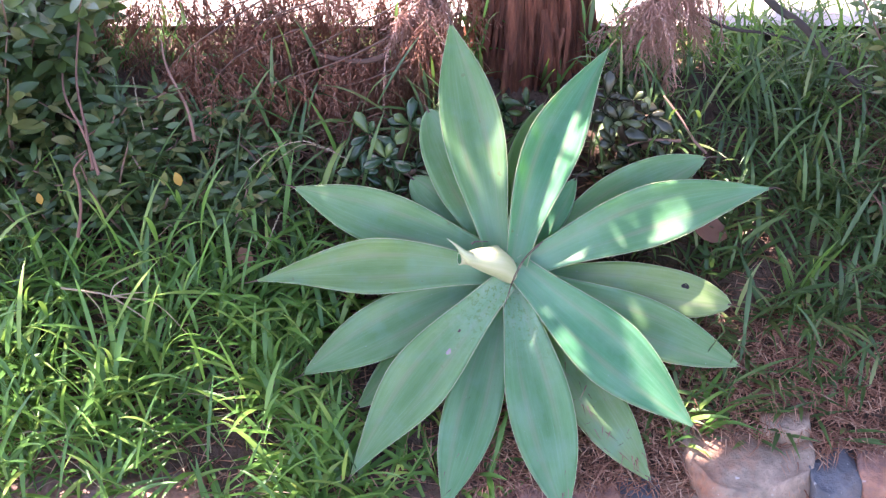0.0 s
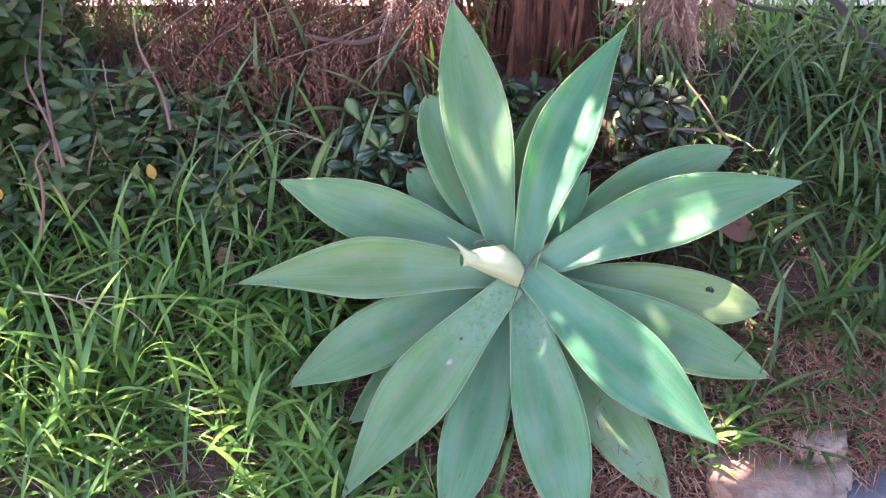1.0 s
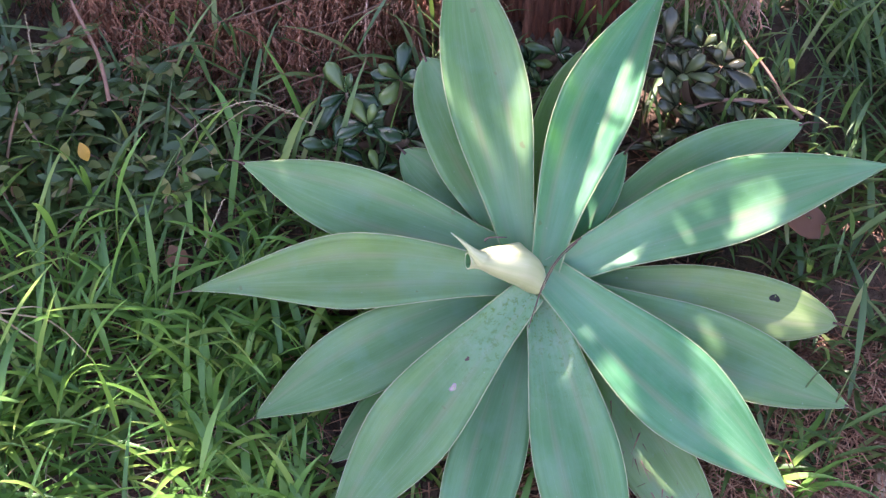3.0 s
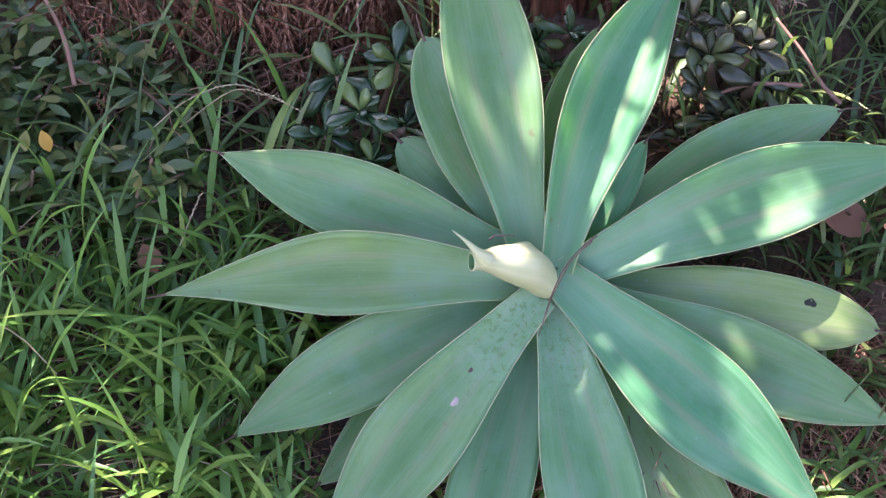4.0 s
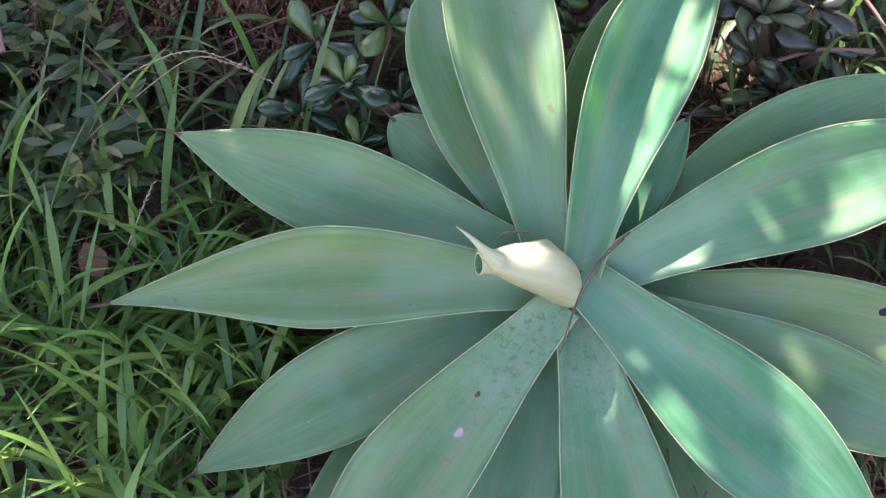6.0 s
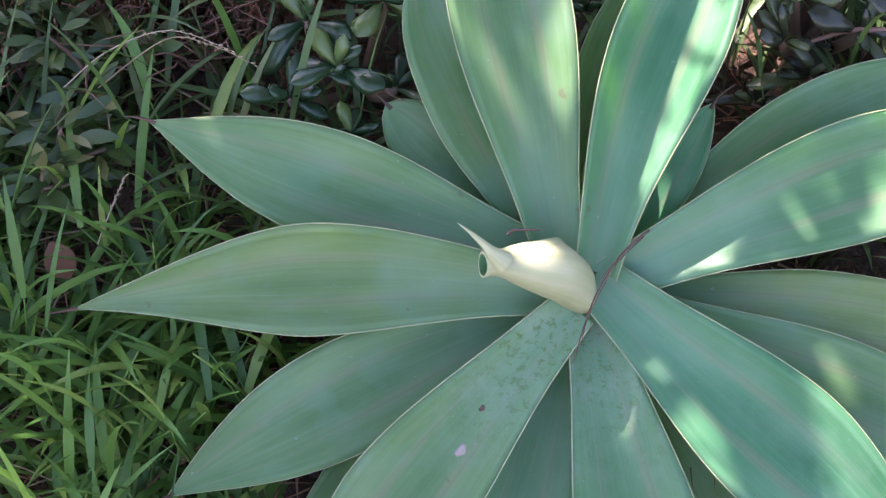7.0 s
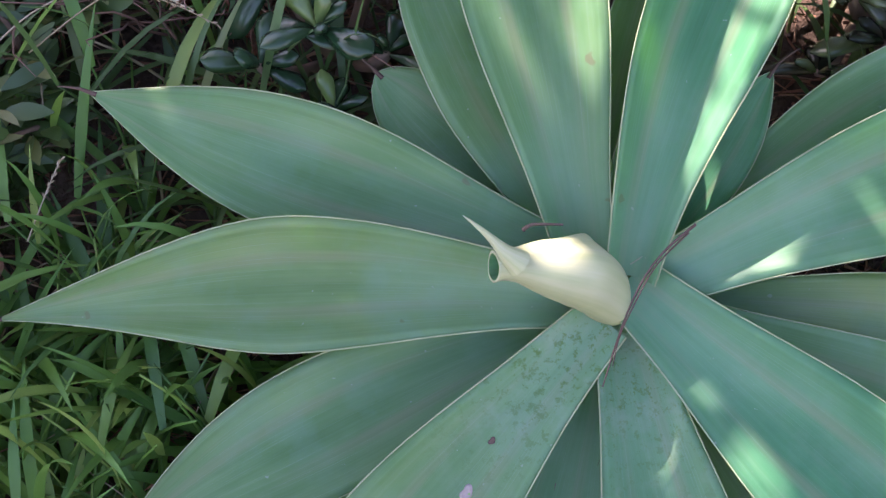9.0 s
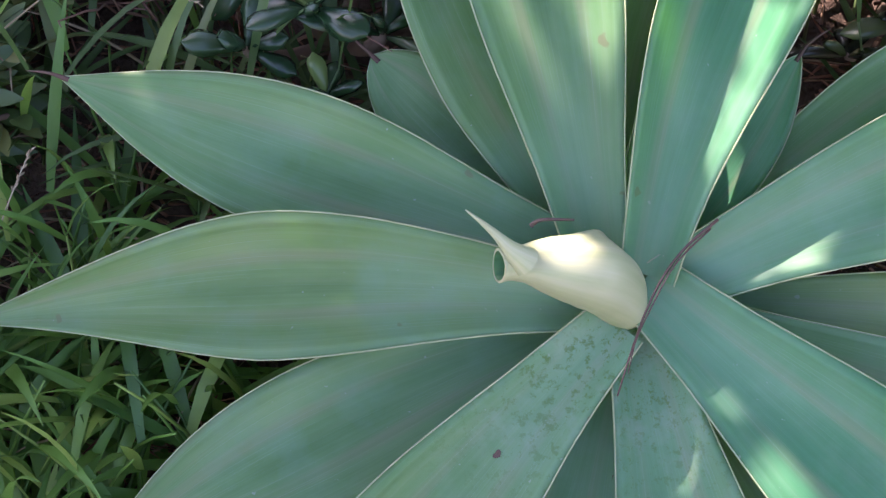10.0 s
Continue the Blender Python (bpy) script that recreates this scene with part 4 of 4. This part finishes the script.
# ---------------------------------------------------------------- hanging dead sprays
def hanging_spray(name, rows, material, label, count, spread, seed):
    """Dead conifer sprays that hang from one thin branch."""
    r = random.Random(seed)
    pts = [fan(*p) for p in rows]
    root = thing(name, pts[0], label, "dead branch", "dead sprays under the tree")
    line = curve(pts, 16)
    st = Heap()
    st.tube(line, [0.0022 - 0.00011 * i for i in range(16)], 6)
    st.part("branch", DEAD_WOOD, root)
    h = Heap()
    for i in range(count):
        k = r.uniform(0.5, 14.9)
        p = line[int(k)].lerp(line[int(k) + 1], k - int(k))
        way = Vector((r.gauss(0, 0.45), r.gauss(0, 0.35) - 0.1, -1.0 + r.uniform(-0.2, 0.5)))
        spray(h, p, way, r.uniform(0.07, 0.20), spread, r)
    f = h.part("foliage", material, root)
    f["kind"] = "stuff"
    settle(root)


DEAD_LABEL = "hanging dead red-brown conifer spray under the tree"
for i, rows in enumerate([
        [(790, -60, -0.12), (700, 10, -0.112), (600, 60, -0.104), (520, 100, -0.104)], [(760, -40, -0.12), (640, -10, -0.132), (520, 20, -0.132), (400, 60, -0.132)],
        [(820, 20, -0.128), (740, 60, -0.12), (660, 95, -0.112), (600, 100, -0.112)], [(560, -50, -0.136), (470, -10, -0.136), (380, 20, -0.136), (300, 60, -0.132)],
        [(680, 50, -0.144), (590, 80, -0.136), (500, 110, -0.132), (420, 130, -0.128)], [(560, 40, -0.12), (480, 70, -0.112), (420, 100, -0.104), (380, 140, -0.1)],
        [(420, -40, -0.144), (320, -20, -0.144), (230, 0, -0.144), (160, 20, -0.14)], [(620, -30, -0.104), (560, 0, -0.1), (480, 30, -0.096), (440, 60, -0.092)],
        [(700, 60, -0.104), (620, 100, -0.096), (540, 130, -0.092), (470, 150, -0.088)], [(760, 80, -0.12), (700, 120, -0.112), (620, 150, -0.108), (540, 160, -0.104)],
                [(480, -10, -0.12), (400, 40, -0.112), (330, 90, -0.104), (290, 130, -0.096)], [(830, -40, -0.088), (790, 0, -0.088), (760, 30, -0.088), (730, 60, -0.088)]]):
    hanging_spray("dead_conifer_spray", rows, DEAD, DEAD_LABEL, 34, 0.038, 60 + i)
hanging_spray("dead_conifer_spray", [(790, -70, -0.08), (760, -20, -0.08), (735, 10, -0.08), (700, 30, -0.08)], DEAD_PALE, "pale pinkish dead conifer spray hanging near the trunk", 42, 0.03, 80)
hanging_spray("dead_conifer_spray", [(1250, -90, -0.048), (1210, -50, -0.048), (1170, -20, -0.048), (1140, 10, -0.048)], DEAD_PALE, "pale pink dead conifer spray hanging over the grass", 72, 0.036, 81)


def wooden_branch(rows, r0, r1, material, name, label, category):
    pts = curve([fan(*p) for p in rows], 18)
    h = Heap()
    h.tube(pts, [r0 + (r1 - r0) * i / 17 for i in range(18)], 7)
    return h.part(name, material, None, label, category=category)


wooden_branch([(1310, -60, -0.128), (1370, 10, -0.128), (1420, 45, -0.124), (1465, 100, -0.12), (1530, 160, -0.12)], 0.009, 0.006, BRANCH, "bare_branch", "dark bare branch crossing the tall grass", "branch")
wooden_branch([(1225, 20, -0.128), (1290, 50, -0.128), (1360, 60, -0.124), (1440, 80, -0.12)], 0.004, 0.002, BRANCH, "bare_branch", "thin dark bare twig above the grass", "branch")
wooden_branch([(690, 95, -0.096), (650, 108, -0.1), (600, 105, -0.104), (560, 95, -0.112)], 0.006, 0.004, DEAD_WOOD, "bare_branch", "thin red-brown branch among the dead sprays", "branch")
TWIG_LABEL = "thin bare pinkish-brown stem standing in the shrubs"
for rows in ([(165, 300, 0.04), (152, 230, 0.03), (135, 140, 0.0), (140, 40, -0.02)], [(175, 310, 0.04), (150, 240, 0.03), (115, 170, 0.0), (110, 110, -0.06)], [(345, 250, -0.048), (330, 190, -0.056), (295, 120, -0.064), (285, 70, -0.072)],
             [(138, 420, 0.07), (143, 370, 0.09), (139, 330, 0.10), (131, 300, 0.10), (152, 272, 0.10)], [(1250, 272, -0.04), (1225, 245, -0.04), (1205, 210, -0.048), (1175, 170, -0.056)], [(1205, 250, -0.048), (1150, 248, -0.048), (1120, 255, -0.048), (1100, 262, -0.048)]):
    wooden_branch(rows, 0.0032, 0.0017, TWIG_DARK, "woody_twig", TWIG_LABEL, "twig")


def forked_twig():
    root = thing("dry_twig", fan(110, 511, 0.05), "dry forked pinkish-grey twig lying on the grass", "twig")
    for rows, r in (([(108, 510, 0.05), (160, 517, 0.06), (200, 527, 0.06), (265, 570, 0.05)], 0.0024), ([(190, 524, 0.06), (230, 528, 0.06), (280, 540, 0.05), (330, 590, 0.04)], 0.0016),
                    ([(150, 516, 0.06), (175, 545, 0.05), (188, 580, 0.04)], 0.0014), ([(195, 525, 0.06), (203, 505, 0.07), (228, 490, 0.07)], 0.0014), ([(200, 524, 0.06), (245, 518, 0.06), (262, 519, 0.05)], 0.0013)):
        h = Heap()
        h.tube(curve([fan(*p) for p in rows], 9), [r * (1 - 0.06 * i) for i in range(9)], 5)
        h.part("stick", STRAW, root)
    settle(root)


forked_twig()


def single_leaf(name, u, v, w, way, length, width, material, label):
    h = Heap()
    leaf_blade(h, fan(u, v, w), Vector(way), Vector((0, -0.5, 0.85)), length, width, 0, 0.3)
    return h.part(name, material, None, label, category="leaf")


single_leaf("yellow_leaf", 310, 305, 0.02, (0.25, -0.3, -0.7), 0.028, 0.016, YELLOW, "bright yellow leaf hanging on the shrub")
single_leaf("dead_leaf", 1222, 396, -0.04, (0.9, -0.1, -0.25), 0.075, 0.05, DRY_LEAF, "dry curled red-brown leaf in the grass")
single_leaf("dead_leaf", 425, 438, -0.05, (0.2, -0.2, -0.4), 0.04, 0.03, DRY_LEAF, "dry red-brown leaf caught in the grass")
single_leaf("dead_leaf", 1175, 648, -0.14, (0.3, -0.5, 0.2), 0.02, 0.015, DRY_LEAF, "small dry red-brown leaf on the litter")


def dry_fibres():
    """Thin brown fibres caught in the heart of the rosette."""
    root = thing("dry_fibres", fan(905, 495, 0.03), "thin dry brown fibres caught between the agave leaves", "fibre")
    for rows, r in (([(960, 428, 0.022), (938, 446, 0.032), (922, 466, 0.040), (910, 490, 0.044), (901, 515, 0.042), (892, 545, 0.038)], 0.0012),
                    ([(955, 434, 0.024), (930, 458, 0.038), (913, 488, 0.046), (904, 508, 0.044), (899, 530, 0.040)], 0.0008),
                    ([(835, 432, 0.027), (842, 428, 0.030), (864, 428, 0.022)], 0.0018)):
        h = Heap()
        h.tube(curve([fan(*p) for p in rows], 14), [r * (1 - 0.04 * i) for i in range(14)], 5)
        h.part("fibre", SPINE, root)
    settle(root)


dry_fibres()


def seed_stalk(rows, label):
    """A thin arching grass stalk with small seeds along its outer half."""
    pts = curve([fan(*p) for p in rows], 22)
    root = thing("seed_stalk", pts[0], label, "grass stalk", "grass stalks on the bank")
    h = Heap()
    h.tube(pts, [0.0008 - 0.00002 * i for i in range(22)], 5)
    h.part("stalk", STRAW, root)
    r = random.Random(int(rows[0][0]))
    for i in range(9, 22):
        sd = Heap()
        d = Vector((r.uniform(-1, 1), r.uniform(-1, 1), r.uniform(-1, 1))).normalized()
        leaf_blade(sd, pts[i], (pts[i] - pts[i - 1]).normalized() + d * 0.5, d.cross(pts[i] - pts[i - 1]), 0.0048, 0.0017, 0.0005)
        sd.part("seed", STRAW, root)
    settle(root)


STALK_LABEL = "thin straw-coloured grass stalk with small seeds"
seed_stalk([(440, 300, -0.024), (480, 268, -0.016), (535, 250, -0.012), (590, 268, -0.012)], STALK_LABEL)
seed_stalk([(470, 300, -0.032), (530, 258, -0.02), (570, 262, -0.02), (610, 280, -0.02)], STALK_LABEL)
seed_stalk([(470, 440, -0.024), (480, 415, -0.02), (488, 395, -0.02), (495, 380, -0.02)], STALK_LABEL)
seed_stalk([(255, 230, -0.04), (245, 190, -0.04), (240, 160, -0.04), (236, 140, -0.04)], STALK_LABEL)


def dry_straw():
    """Dead straw strands tangled in the grass."""
    r = random.Random(77)
    h = Heap()
    for i in range(240):
        p = on_ground(r.uniform(-60, 620), r.uniform(330, 920))
        a, ln = r.uniform(0, 6.283), r.uniform(0.06, 0.18)
        d = Vector((math.cos(a), math.sin(a), r.uniform(0.1, 1.1))).normalized()
        q = p + Vector((0, 0, r.uniform(0.0, 0.05)))
        line = [q + d * ln * k / 5 - Vector((0, 0, 0.35 * ln * (k / 5) ** 2)) for k in range(6)]
        if any(in_rosette(c) for c in line):
            continue
        h.tube(line, [0.0013, 0.0012, 0.0011, 0.001, 0.0008, 0.0004], 4)
    h.part("dry_straw", STRAW, None, "dead straw strands tangled in the grass", kind="stuff", category="straw")


dry_straw()
single_leaf("yellow_leaf", 68, 342, 0.03, (0.1, -0.3, -0.6), 0.022, 0.013, YELLOW, "small orange leaf hanging on the shrub")
single_leaf("yellow_leaf", 418, 350, 0.0, (0.1, -0.3, -0.7), 0.028, 0.014, YELLOW_PALE, "pale yellowish leaf hanging on the shrub")
single_leaf("yellow_leaf", 292, 305, 0.02, (-0.1, -0.3, -0.6), 0.026, 0.014, YELLOW_PALE, "pale yellowish leaf hanging on the shrub")


def twiggy_mass(u, v, label, seed):
    """Dead wiry twigs tangled at the foot of a shrub."""
    r = random.Random(seed)
    foot = on_ground(u, v)
    root = thing("dead_twigs", foot, label, "twigs")
    h = Heap()
    for i in range(90):
        p = foot + Vector((r.gauss(0, 0.05), r.gauss(0, 0.05), 0))
        d = Vector((r.gauss(0, 0.6), r.gauss(0, 0.5) - 0.2, r.uniform(0.3, 1.2))).normalized()
        ln = r.uniform(0.08, 0.26)
        pts = [p + d * ln * k / 5 + Vector((r.gauss(0, 0.006), r.gauss(0, 0.006), -0.25 * ln * (k / 5) ** 2)) for k in range(6)]
        h.tube(pts, [0.0013, 0.0012, 0.001, 0.0009, 0.0007, 0.0004], 4)
    h.part("twig_tangle", TWIG_DARK, root, kind="stuff")
    settle(root)


twiggy_mass(1550, 260, "tangled dead dark twigs at the foot of a shrub", 3)
twiggy_mass(1570, 330, "tangled dead dark twigs in the grass", 4)
twiggy_mass(500, 230, "tangled dead reddish twigs under the hanging sprays", 5)
twiggy_mass(570, 220, "tangled dead reddish twigs under the hanging sprays", 6)
